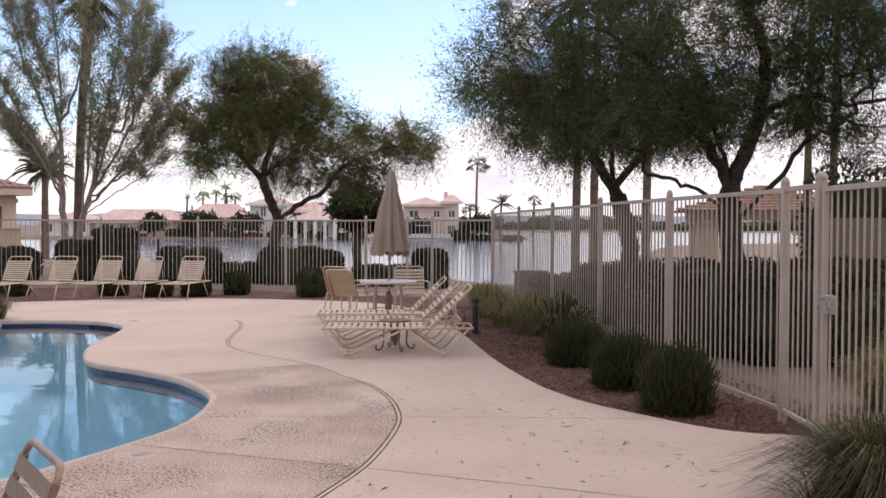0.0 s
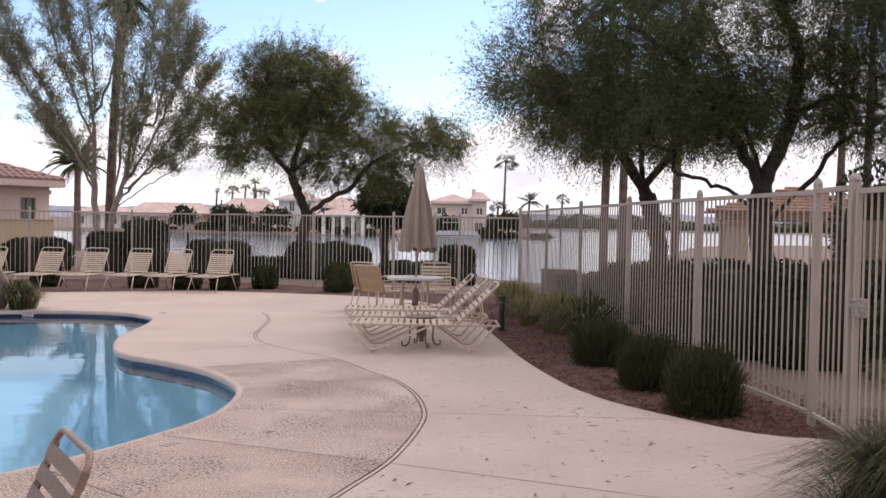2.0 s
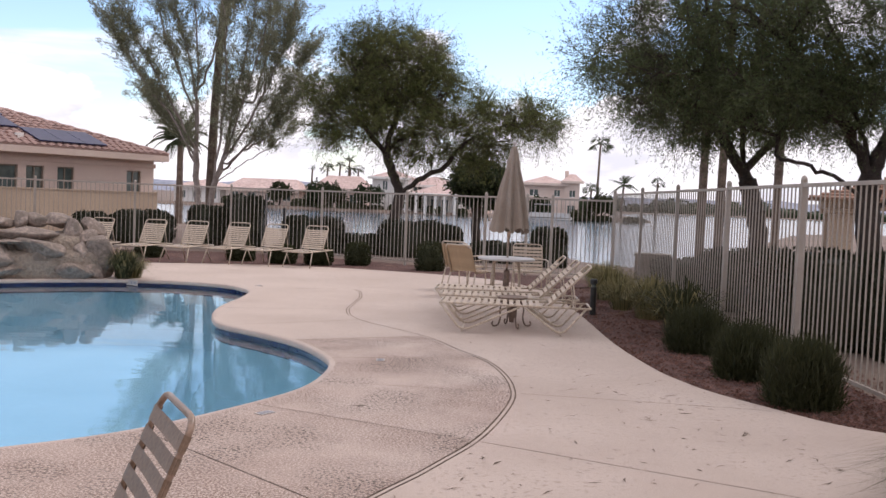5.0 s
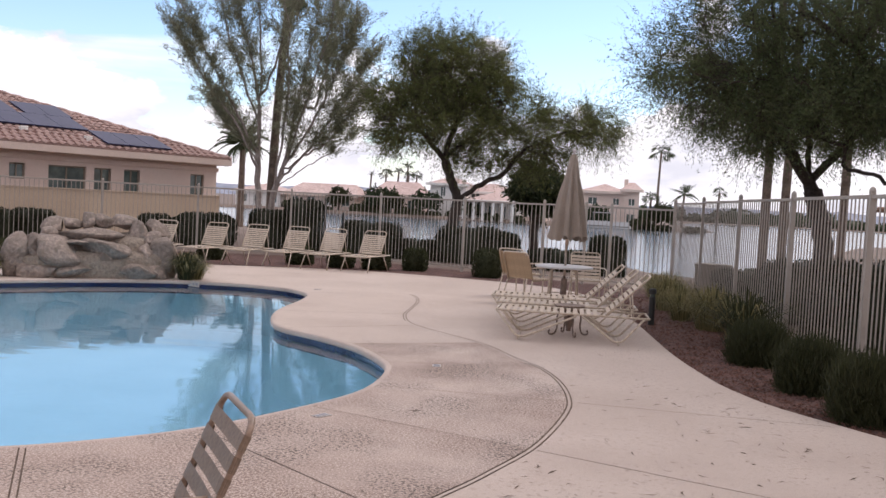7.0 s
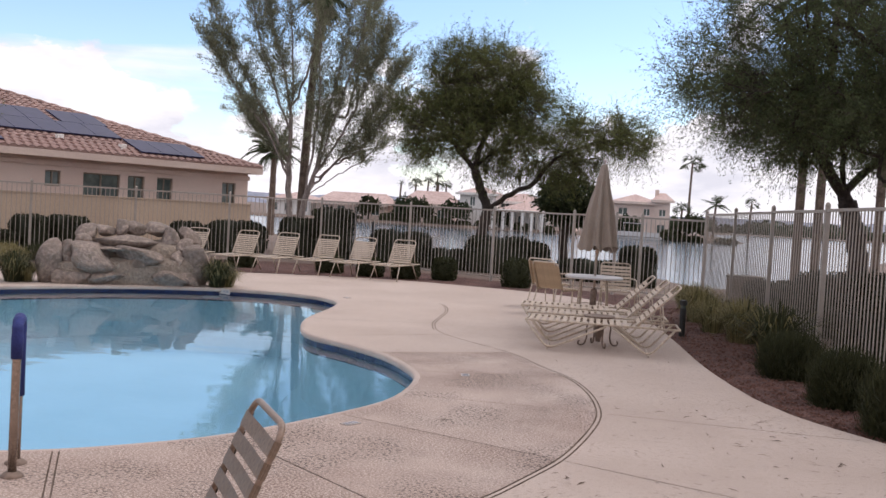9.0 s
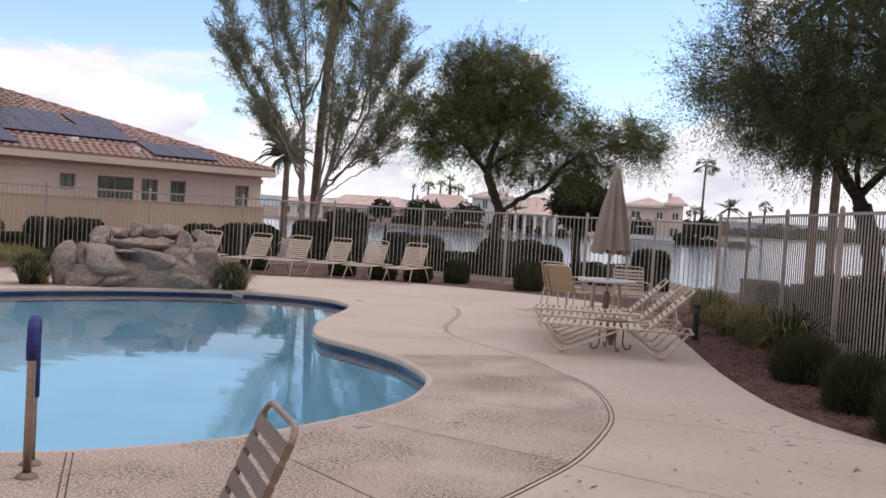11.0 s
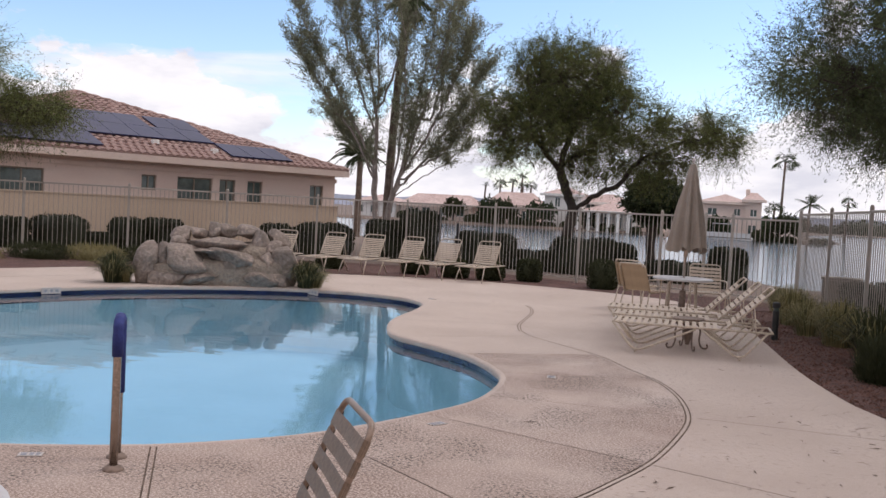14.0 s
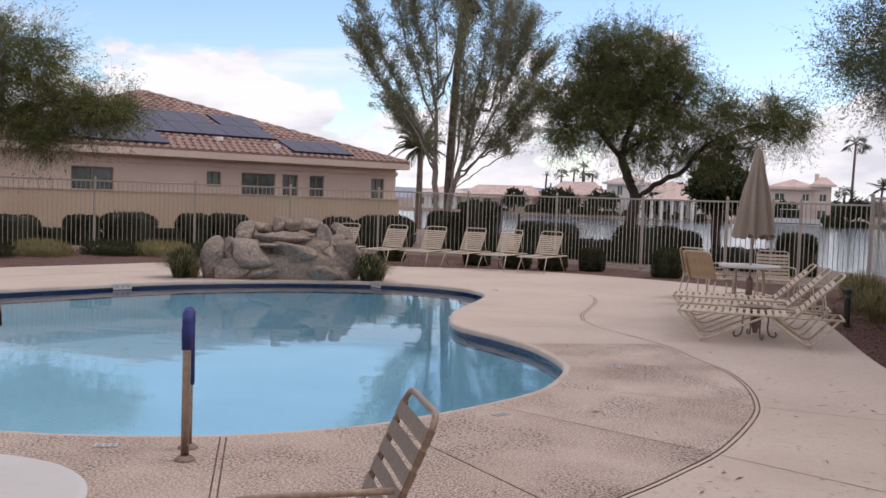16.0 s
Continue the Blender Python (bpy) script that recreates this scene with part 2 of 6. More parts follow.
def tube(bm, pts, radii, sides=8, cap=True, closed=False):
    """A swept round bar through pts."""
    pts = [Vector(p) for p in pts]
    n = len(pts)
    if isinstance(radii, (int, float)):
        radii = [radii] * n
    rings, ref = [], None
    for i, p in enumerate(pts):
        a = pts[(i - 1) % n] if closed or i else p
        b = pts[(i + 1) % n] if closed or i < n - 1 else p
        d = (b - a).normalized()
        if ref is None:
            ref = d.orthogonal().normalized()
        ref = (ref - d * ref.dot(d)).normalized()
        side = d.cross(ref)
        rings.append([bm.verts.new(p + radii[i] * (math.cos(k * math.tau / sides) * ref + math.sin(k * math.tau / sides) * side)) for k in range(sides)])
    for i in range(n if closed else n - 1):
        r, s = rings[i], rings[(i + 1) % n]
        for k in range(sides):
            bm.faces.new((r[k], r[(k + 1) % sides], s[(k + 1) % sides], s[k]))
    if cap and not closed:
        bm.faces.new(rings[0][::-1])
        bm.faces.new(rings[-1])
    return bm


def tubed(*args, **kw):
    return tube(bmesh.new(), *args, **kw)


def rounded(pts, r, n=4):
    """A polyline with its corners rounded."""
    pts = [Vector(p) for p in pts]
    out = [pts[0]]
    for a, p, b in zip(pts, pts[1:], pts[2:]):
        u, v = (a - p), (b - p)
        k = min(r, u.length * 0.45, v.length * 0.45)
        s, e = p + u.normalized() * k, p + v.normalized() * k
        for i in range(n + 1):
            t = i / n
            out.append((1 - t) ** 2 * s + 2 * t * (1 - t) * p + t * t * e)
    out.append(pts[-1])
    return out


def lathe(bm, profile, sides=24, m=None):
    rings = []
    for r, z in profile:
        rings.append([bm.verts.new((r * math.cos(k * math.tau / sides), r * math.sin(k * math.tau / sides), z)) for k in range(sides)] if r > 1e-6 else [bm.verts.new((0, 0, z))])
    for a, b in zip(rings, rings[1:]):
        for k in range(sides):
            f = [a[k % len(a)], a[(k + 1) % len(a)], b[(k + 1) % len(b)], b[k % len(b)]]
            f = list(dict.fromkeys(f))
            if len(f) > 2:
                bm.faces.new(f)
    if m is not None:
        bmesh.ops.transform(bm, matrix=m, verts=[v for r in rings for v in r])
    return bm


def smooth_loop(pts, per=6, closed=True):
    """Catmull-Rom through the points of a plan."""
    pts = [Vector((*p, 0)) if len(p) == 2 else Vector(p) for p in pts]
    n, out = len(pts), []
    for i in range(n if closed else n - 1):
        p0, p1, p2, p3 = ((pts[(i + k) % n] if closed else pts[min(max(i + k, 0), n - 1)]) for k in (-1, 0, 1, 2))
        for j in range(per):
            t = j / per
            out.append(0.5 * (2 * p1 + (p2 - p0) * t + (2 * p0 - 5 * p1 + 4 * p2 - p3) * t * t + (3 * p1 - p0 - 3 * p2 + p3) * t ** 3))
    if not closed:
        out.append(pts[-1])
    return out


def offset_loop(loop, d):
    """A closed plan loop moved outwards by d (loop runs either way)."""
    area = sum(a.x * b.y - b.x * a.y for a, b in zip(loop, loop[1:] + loop[:1]))
    sign = 1 if area > 0 else -1
    out = []
    for i, p in enumerate(loop):
        t = (loop[(i + 1) % len(loop)] - loop[i - 1]).normalized()
        out.append(p + Vector((t.y, -t.x, 0)) * d * sign)
    return out


def filled(loops, z):
    """A flat sheet between an outer loop and the holes in it."""
    bm = bmesh.new()
    edges = []
    for loop in loops:
        vs = [bm.verts.new((p.x, p.y, z)) for p in loop]
        edges += [bm.edges.new((a, b)) for a, b in zip(vs, vs[1:] + vs[:1])]
    bmesh.ops.triangle_fill(bm, use_beauty=True, use_dissolve=False, edges=edges)
    bmesh.ops.recalc_face_normals(bm, faces=bm.faces)
    if bm.faces and sum(f.normal.z for f in bm.faces) < 0:
        bmesh.ops.reverse_faces(bm, faces=bm.faces)
    return bm


def skirt(bm, loop, profile):
    """A closed band along a loop; profile: (outward offset, z) from top to bottom."""
    rings = [[bm.verts.new((p.x, p.y, z)) for p in offset_loop(loop, d)] for d, z in profile]
    n = len(loop)
    for a, b in zip(rings, rings[1:]):
        for i in range(n):
            bm.faces.new((a[i], a[(i + 1) % n], b[(i + 1) % n], b[i]))
    bmesh.ops.recalc_face_normals(bm, faces=bm.faces)
    return bm


def islands(bm):
    """The loose pieces of a bmesh, each as a bmesh of its own."""
    bm.verts.ensure_lookup_table()
    seen, out = set(), []
    for v in bm.verts:
        if v.index in seen or not v.link_faces:
            continue
        stack, faces = [v], set()
        seen.add(v.index)
        while stack:
            w = stack.pop()
            for f in w.link_faces:
                faces.add(f)
                for x in f.verts:
                    if x.index not in seen:
                        seen.add(x.index)
                        stack.append(x)
        piece, made = bmesh.new(), {}
        for f in faces:
            for x in f.verts:
                if x not in made:
                    made[x] = piece.verts.new(x.co)
            piece.faces.new([made[x] for x in f.verts])
        out.append(piece)
    return out


def wall_mesh(width, height, thick, openings, z0=0.0):
    """A wall along +x, its face on y = 0 and its back on y = thick, with openings (x0, x1, z0, z1) through it."""
    xs = sorted({0.0, width, *(v for o in openings for v in o[:2])})
    zs = sorted({z0, height, *(v for o in openings for v in o[2:])})
    bm = bmesh.new()
    solid = {}
    for i in range(len(xs) - 1):
        for k in range(len(zs) - 1):
            cx, cz = (xs[i] + xs[i + 1]) / 2, (zs[k] + zs[k + 1]) / 2
            solid[i, k] = not any(o[0] < cx < o[1] and o[2] < cz < o[3] for o in openings)

    def quad(*c):
        bm.faces.new([bm.verts.new(v) for v in c])

    for (i, k), s in solid.items():
        if not s:
            continue
        a, b, c, d = xs[i], xs[i + 1], zs[k], zs[k + 1]
        quad((a, 0, c), (b, 0, c), (b, 0, d), (a, 0, d))
        quad((b, thick, c), (a, thick, c), (a, thick, d), (b, thick, d))
        for di, dk, e in ((-1, 0, ((a, 0, c), (a, 0, d), (a, thick, d), (a, thick, c))), (1, 0, ((b, 0, d), (b, 0, c), (b, thick, c), (b, thick, d))),
                          (0, -1, ((b, 0, c), (a, 0, c), (a, thick, c), (b, thick, c))), (0, 1, ((a, 0, d), (b, 0, d), (b, thick, d), (a, thick, d)))):
            if not solid.get((i + di, k + dk), False):
                quad(*e)
    bmesh.ops.remove_doubles(bm, verts=bm.verts, dist=1e-4)
    return bm


# ---- the ground, the lake and the pool ----
POOL = smooth_loop([(-4.85, 4.52), (-4.38, 4.67), (-3.72, 5.01), (-3.26, 5.38), (-2.78, 5.96), (-2.32, 6.97), (-2.11, 7.74), (-2.16, 8.69), (-2.39, 9.28),
                    (-2.86, 9.96), (-3.51, 10.53), (-4.11, 10.98), (-4.49, 11.71), (-4.75, 12.68), (-4.91, 14.1), (-5.14, 15.0), (-5.75, 15.63), (-6.72, 15.86),
                    (-7.82, 15.6), (-9.0, 14.8), (-9.93, 13.75), (-10.5, 12.8), (-10.84, 11.85), (-11.32, 10.61), (-11.8, 9.2), (-12.0, 7.5), (-11.5, 5.8),
                    (-10.3, 4.6), (-8.8, 4.0), (-7.2, 3.9), (-5.8, 4.15)], 4)
RING = smooth_loop([(-0.9, 5.09), (-0.7, 5.67), (-0.5, 6.4), (-0.37, 7.49), (-0.39, 8.16), (-0.53, 8.9), (-0.77, 9.57), (-1.1, 10.08), (-1.58, 10.92),
                    (-2.62, 12.06), (-2.98, 12.98), (-3.1, 13.87), (-3.23, 14.99), (-3.6, 16.1), (-4.6, 17.3), (-6.5, 17.8), (-9.0, 17.2), (-11.2, 15.6),
                    (-12.5, 13.0), (-13.3, 9.0), (-13.0, 5.0), (-11.0, 2.6), (-8.0, 2.0), (-5.0, 2.0), (-2.6, 2.7), (-1.4, 3.9)], 5)
DECK = smooth_loop([(2.85, 7.25), (2.5, 7.33), (2.14, 7.55), (1.78, 7.99), (1.38, 8.54), (1.18, 8.97), (0.97, 9.61), (0.66, 11.21), (0.38, 13.45), (0.1, 15.5),
                    (-0.35, 17.6), (-1.1, 19.3), (-2.48, 20.2), (-5.15, 20.7), (-7.0, 20.4), (-8.91, 19.5), (-11.2, 18.2), (-12.81, 16.8), (-13.6, 14.9),
                    (-14.2, 13.2), (-14.7, 10.0), (-15.0, 5.0), (-15.0, -4.0), (-12.0, -6.5), (0.0, -7.0), (6.0, -6.5), (7.0, -2.0), (7.0, 3.2), (5.0, 4.2),
                    (3.3, 4.5), (2.6, 4.65), (2.25, 5.1), (2.3, 5.8), (2.7, 6.15), (3.6, 5.7), (4.6, 5.2), (5.6, 5.6), (4.6, 6.5)], 4)
LAKE = smooth_loop([(-75, 80), (-40, 58), (-18, 46), (-6, 38), (-1, 33.5), (1.2, 27.5), (4.2, 28.5), (7, 38), (13, 60), (26, 92), (60, 110), (130, 130), (210, 300), (180, 420), (60, 430),
                    (16, 300), (13, 150), (0, 138), (-25, 134), (-60, 133), (-84, 128)], 4)
GROUND = [Vector((x, y, 0)) for x, y in ((-2400, -2400), (2400, -2400), (2400, 2400), (-2400, 2400))]
WATER_Z, LAKE_Z = -0.108, -0.45

ground = tagged(mesh_object("ground", filled([GROUND, offset_loop(POOL, 0.35), LAKE], -0.06), "earth"), "bare tan desert earth round the pool and the lake", "ground", kind="structure")
bank = tagged(mesh_object("ground_bank", skirt(bmesh.new(), LAKE, [(0, -0.06), (-0.8, -0.35), (-2.5, -1.5)]), "earth"), "sloping earth bank of the lake", "bank", kind="structure")
lake = tagged(mesh_object("water_lake", filled([LAKE], LAKE_Z), "lake_water"), "rippled grey-blue lake water reflecting the sky", "lake", kind="structure")

# the mulch beds between deck and fence
BED = smooth_loop([(2.9, 6.9), (3.05, 8.0), (2.6, 10.6), (2.2, 13.2), (1.85, 15.8), (1.5, 18.3), (1.15, 20.8), (-0.2, 21.7), (-1.9, 22.4), (-3.9, 23.4), (-6.4, 24.5), (-8.95, 24.7),
                   (-11.4, 23.9), (-13.5, 22.6), (-15.35, 20.75), (-17.1, 18.9), (-18.6, 16.5), (-19.4, 13.0), (-19.5, 6.0), (-16.0, 3.0), (-14.6, 6.0), (-14.2, 12.0), (-12.4, 16.4), (-8.8, 19.0),
                   (-5.1, 20.2), (-2.6, 19.8), (-1.4, 19.0), (-0.7, 17.4), (-0.3, 15.5), (0.1, 13.4), (0.4, 11.2), (0.75, 9.4), (1.2, 8.3), (1.9, 7.5), (2.4, 7.1)], 3)
tagged(mesh_object("ground_mulch_bed", filled([BED], -0.035), "mulch"), "red-brown crushed granite mulch bed along the fence", "mulch bed", kind="structure")
NEARBED = smooth_loop([(2.15, 5.2), (2.55, 4.4), (3.5, 4.2), (4.8, 4.0), (5.4, 5.2), (3.4, 6.0), (2.65, 6.35), (2.2, 5.9)], 4)
tagged(mesh_object("ground_small_bed", filled([NEARBED], -0.03), "mulch"), "small red-brown mulch bed by the gate", "mulch bed", kind="structure")


def cut_joint(bm, a, b, half=0.005):
    """A saw-cut joint from a to b through a flat sheet."""
    a, b = Vector((*a, 0)), Vector((*b, 0))
    d = (b - a).normalized()
    s = Vector((-d.y, d.x, 0))

    def near():
        out = []
        for f in bm.faces:
            ks = [((v.co - a).dot(d), (v.co - a).dot(s)) for v in f.verts]
            if max(k[0] for k in ks) > -0.01 and min(k[0] for k in ks) < (b - a).length + 0.01 and min(k[1] for k in ks) < 0.02 and max(k[1] for k in ks) > -0.02:
                out.append(f)
        return out

    for co, no in ((a - d * 0.0, d), (b, d), (a + s * half, s), (a - s * half, s)):
        fs = near()
        geom = list({e for f in fs for e in f.edges} | {v for f in fs for v in f.verts}) + fs
        bmesh.ops.bisect_plane(bm, geom=geom, dist=1e-5, plane_co=co, plane_no=no)
    gone = []
    for f in bm.faces:
        c = f.calc_center_median() - a
        c.z = 0
        if abs(c.dot(s)) < half and 0 < c.dot(d) < (b - a).length:
            gone.append(f)
    bmesh.ops.delete(bm, geom=gone, context="FACES")


# joints: (start, end) on the inner, rough-finished slab and on the outer, smooth one
INNER_JOINTS = [((-3.53, 5.05), (-2.3, 3.1)), ((-3.497, 5.07), (-2.267, 3.12)), ((-2.75, 5.9), (-1.1, 4.65)), ((-2.35, 6.9), (-0.54, 6.25)), ((-2.05, 7.9), (-0.3, 7.94)), ((-2.35, 9.08), (-0.7, 9.62)),
                ((-3.0, 10.03), (-1.5, 11.0)), ((-4.05, 10.85), (-2.55, 12.12)), ((-4.75, 12.5), (-2.95, 13.18)), ((-5.2, 15.2), (-3.6, 16.2)), ((-5.1, 4.45), (-5.7, 2.0)), ((-7.6, 3.9), (-7.4, 1.9))]
OUTER_JOINTS = [((-0.5, 6.23), (1.95, 5.28)), ((-0.3, 7.93), (1.72, 7.9)), ((-1.0, 4.4), (1.8, 2.6))]

deck = empty("pool_deck")
tagged(deck, "pale pinkish concrete pool deck with sawn joints", "pool deck", kind="structure")
mesh_object("deck_base", filled([DECK, offset_loop(POOL, 0.06)], -0.008), "joint", deck, "dark joint filler under the slabs")
inner = filled([offset_loop(RING, -0.026), offset_loop(POOL, 0.05)], 0.0)
for a, b in INNER_JOINTS:
    cut_joint(inner, a, b)
for piece in islands(inner):
    mid = sum(v.co.y for v in piece.verts) / len(piece.verts)
    finish = "aggregate" if mid < 4.9 else "aggregate_worn" if mid < 9.9 else "deck"
    part("slab", piece, finish, deck, "smooth pale concrete slab" if finish == "deck" else "worn exposed-aggregate concrete slab")
inner.free()
rim = filled([offset_loop(RING, 0.012), offset_loop(RING, -0.012)], 0.0)
part("joint_strip", rim, "deck", deck, "narrow curved strip between two joints")
outer = filled([DECK, offset_loop(RING, 0.026)], 0.0)
for a, b in OUTER_JOINTS:
    cut_joint(outer, a, b)
for piece in islands(outer):
    part("slab", piece, "deck", deck, "smooth pale concrete slab")
outer.free()
# stretches of the curved joint that are worn and filled with pale grit: (from, to, half width, height)
for lo, hi, half, z in ((9.7, 12.5, 0.019, -0.001), (15.9, 19.0, 0.05, 0.0006)):
    run = [p for p in RING if lo < p[1] < hi and p[0] > -9.0]
    bm = bmesh.new()
    rows = []
    for i, p in enumerate(run):
        a, b = Vector(run[max(0, i - 1)]), Vector(run[min(len(run) - 1, i + 1)])
        d = (b - a).normalized()
        s = Vector((-d.y, d.x, 0)) * half
        q = Vector((p[0], p[1], z)) + s * (0.37 if half < 0.03 else 0.0)
        rows.append((bm.verts.new(q - s), bm.verts.new(q + s)))
    for a, b in zip(rows, rows[1:]):
        bm.faces.new((a[0], b[0], b[1], a[1]))
    part("joint_grit", bm, "deck", deck, "pale grit in the worn joint")
part("deck_edge", skirt(bmesh.new(), DECK, [(0, 0.0), (0.004, -0.1)]), "deck", deck)

pool = empty("swimming_pool")
tagged(pool, "free-form swimming pool with clear blue water and dark blue tile line", "swimming pool", kind="structure")
part("coping", skirt(bmesh.new(), POOL, [(0.056, -0.001), (0.012, 0.001), (-0.006, -0.005), (-0.013, -0.016), (-0.014, -0.05), (-0.008, -0.066), (0.03, -0.07)]), "coping", pool, "rounded pinkish concrete pool edge", smooth=True)
part("tile_band", skirt(bmesh.new(), POOL, [(0.03, -0.07), (0.03, -0.24)]), "tile", pool, "dark blue waterline tiles")
part("pool_wall", skirt(bmesh.new(), POOL, [(0.032, -0.24), (0.032, -0.9), (-0.25, -1.15)]), "plaster", pool)
part("pool_floor", filled([offset_loop(POOL, -0.25)], -1.15), "plaster", pool, "pale blue plaster pool floor")
pool_water = tagged(mesh_object("water_pool", filled([offset_loop(POOL, 0.028)], WATER_Z), "pool_water"), "still clear pool water with faint ripples", "pool water", kind="structure")
pool_water.visible_shadow = False


# ---- the steel picket fence ----
POSTS = [(2.87, 7.12, 2.05), (2.88, 7.9, 2.05), (2.53, 10.48, 2.04), (2.19, 13.06, 2.04), (1.82, 15.6, 2.03), (1.47, 18.2, 2.02), (1.09, 20.65, 2.0),
         (-0.25, 21.5, 1.86), (-0.83, 21.72, 1.86), (-1.82, 22.1, 1.86), (-3.88, 23.1, 1.85), (-6.33, 24.2, 1.85), (-8.9, 24.4, 1.84), (-11.25, 23.6, 1.84), (-13.3, 22.3, 1.84), (-15.1, 20.5, 1.84), (-16.8, 18.7, 1.84),
         (-18.2, 16.4, 1.84), (-19.0, 13.9, 1.84)]
picket_meshes = {}


def picket_mesh(h):
    if h not in picket_meshes:
        bm = boxed(-0.0065, 0.0065, -0.0065, 0.0065, 0.0, h)
        me = bpy.data.meshes.new("picket")
        bm.to_mesh(me)
        bm.free()
        me.materials.append(M["fence"])
        picket_meshes[h] = me
    return picket_meshes[h]


def post(parent, x, top, w=0.032):
    bm = boxed(x - w, x + w, -w, w, -0.05, top - 0.05, 0.004)
    p = part("post", bm, "fence", parent)
    cap = bmesh.new()
    lathe(cap, [(0.0, -0.02), (w * 1.1, -0.02), (w * 1.25, -0.005), (w * 1.25, 0.01), (w * 0.9, 0.032), (w * 0.4, 0.045), (0, 0.048)], 12, Matrix.Translation((x, 0, top - 0.05)))
    part("post_cap", cap, "fence", p, smooth=True)


def fence_panel(a, b, wide):
    d = Vector((b[0] - a[0], b[1] - a[1], 0))
    length = d.length
    ob = empty("fence_panel", Matrix.Translation((a[0], a[1], 0)) @ Matrix.Rotation(math.atan2(d.y, d.x), 4, "Z"))
    tagged(ob, "beige painted steel picket fence panel standing in the bed", "fence", "pool fence panels")
    h = min(a[2], b[2])
    post(ob, 0, a[2], wide)
    part("top_rail", boxed(0.02, length - 0.02, -0.018, 0.018, h - 0.13, h - 0.09, 0.003), "fence", ob)
    part("bottom_rail", boxed(0.02, length - 0.02, -0.016, 0.016, 0.06, 0.095, 0.003), "fence", ob)
    n = max(2, round(length / 0.112))
    me = picket_mesh(round(h - 0.12 - 0.09, 3))
    for i in range(1, n):
        p = mesh_from("picket", me, None, ob)
        p.location = (length * i / n, 0, 0.09)
    return ob


for i in range(len(POSTS) - 1):
    fence_panel(POSTS[i], POSTS[i + 1], 0.036 if i == 0 else 0.028)


# unseen plain walls added behind the camera: close the place, block sky light
for name, b in (("wall_south", (-16.0, 8.0, -2.3, -2.0, -0.1, 4.6)), ("wall_east", (8.0, 8.3, -2.0, 3.0, -0.1, 4.6))):
    tagged(mesh_object(name, boxed(*b), "stucco"), "plain pinkish stucco wall, unseen, added to shade the deck", "wall", kind="structure")


# ---- plants ----
def leaf_mesh(name, centres, axes, lengths, widths, rng):
    """Many small pointed leaves as one mesh."""
    n = len(centres)
    side = rng.normal(size=(n, 3))
    axes = axes / (np.linalg.norm(axes, axis=1, keepdims=True) + 1e-9)
    side -= axes * (side * axes).sum(1, keepdims=True)
    side /= np.linalg.norm(side, axis=1, keepdims=True) + 1e-9
    a, w = axes * lengths[:, None] / 2, side * widths[:, None] / 2
    co = np.stack([centres - a, centres + w - a * 0.1, centres + a, centres - w - a * 0.1], 1).reshape(-1, 3)
    me = bpy.data.meshes.new(name)
    me.vertices.add(4 * n)
    me.vertices.foreach_set("co", co.ravel())
    me.loops.add(4 * n)
    me.loops.foreach_set("vertex_index", np.arange(4 * n, dtype=np.int32))
    me.polygons.add(n)
    me.polygons.foreach_set("loop_start", np.arange(0, 4 * n, 4, dtype=np.int32))
    me.update(calc_edges=True)
    return me


def twig_mesh(name, ends, r, rng):
    """Fine three-sided twigs between pairs of points, tapering to the tip."""
    n = len(ends)
    d = ends[:, 1] - ends[:, 0]
    u = np.cross(d, rng.normal(size=(n, 3)))
    u /= np.linalg.norm(u, axis=1, keepdims=True) + 1e-9
    v = np.cross(d, u)
    v /= np.linalg.norm(v, axis=1, keepdims=True) + 1e-9
    ring = [math.cos(k * math.tau / 3) * u + math.sin(k * math.tau / 3) * v for k in range(3)]
    co = np.stack([ends[:, 0] + q * r for q in ring] + [ends[:, 1] + q * r * 0.35 for q in ring], 1).reshape(-1, 3)
    faces = np.array([(0, 1, 4, 3), (1, 2, 5, 4), (2, 0, 3, 5)])
    idx = (np.arange(n)[:, None, None] * 6 + faces[None]).reshape(-1)
    me = bpy.data.meshes.new(name)
    me.vertices.add(6 * n)
    me.vertices.foreach_set("co", co.ravel())
    me.loops.add(12 * n)
    me.loops.foreach_set("vertex_index", idx.astype(np.int32))
    me.polygons.add(3 * n)
    me.polygons.foreach_set("loop_start", np.arange(0, 12 * n, 4, dtype=np.int32))
    me.update(calc_edges=True)
    return me


def branches_mesh(name, pos, par, rad):
    verts, faces = [], []
    for i, p in enumerate(par):
        if p < 0:
            continue
        a, b = Vector(pos[p]), Vector(pos[i])
        d = b - a
        if d.length < 1e-4:
            continue
        s = 7 if rad[i] > 0.05 else 4 if rad[i] > 0.012 else 3
        d.normalize()
        u = d.orthogonal().normalized()
        v = d.cross(u)
        k0 = len(verts)
        r0 = min(rad[p], rad[i] * 1.35)
        for c, r in ((a, r0), (b + d * rad[i] * 0.4, rad[i])):
            for k in range(s):
                verts.append(c + r * (math.cos(k * math.tau / s) * u + math.sin(k * math.tau / s) * v))
        for k in range(s):
            faces.append((k0 + k, k0 + (k + 1) % s, k0 + s + (k + 1) % s, k0 + s + k))
    me = bpy.data.meshes.new(name)
    me.from_pydata(verts, [], faces)
    return me


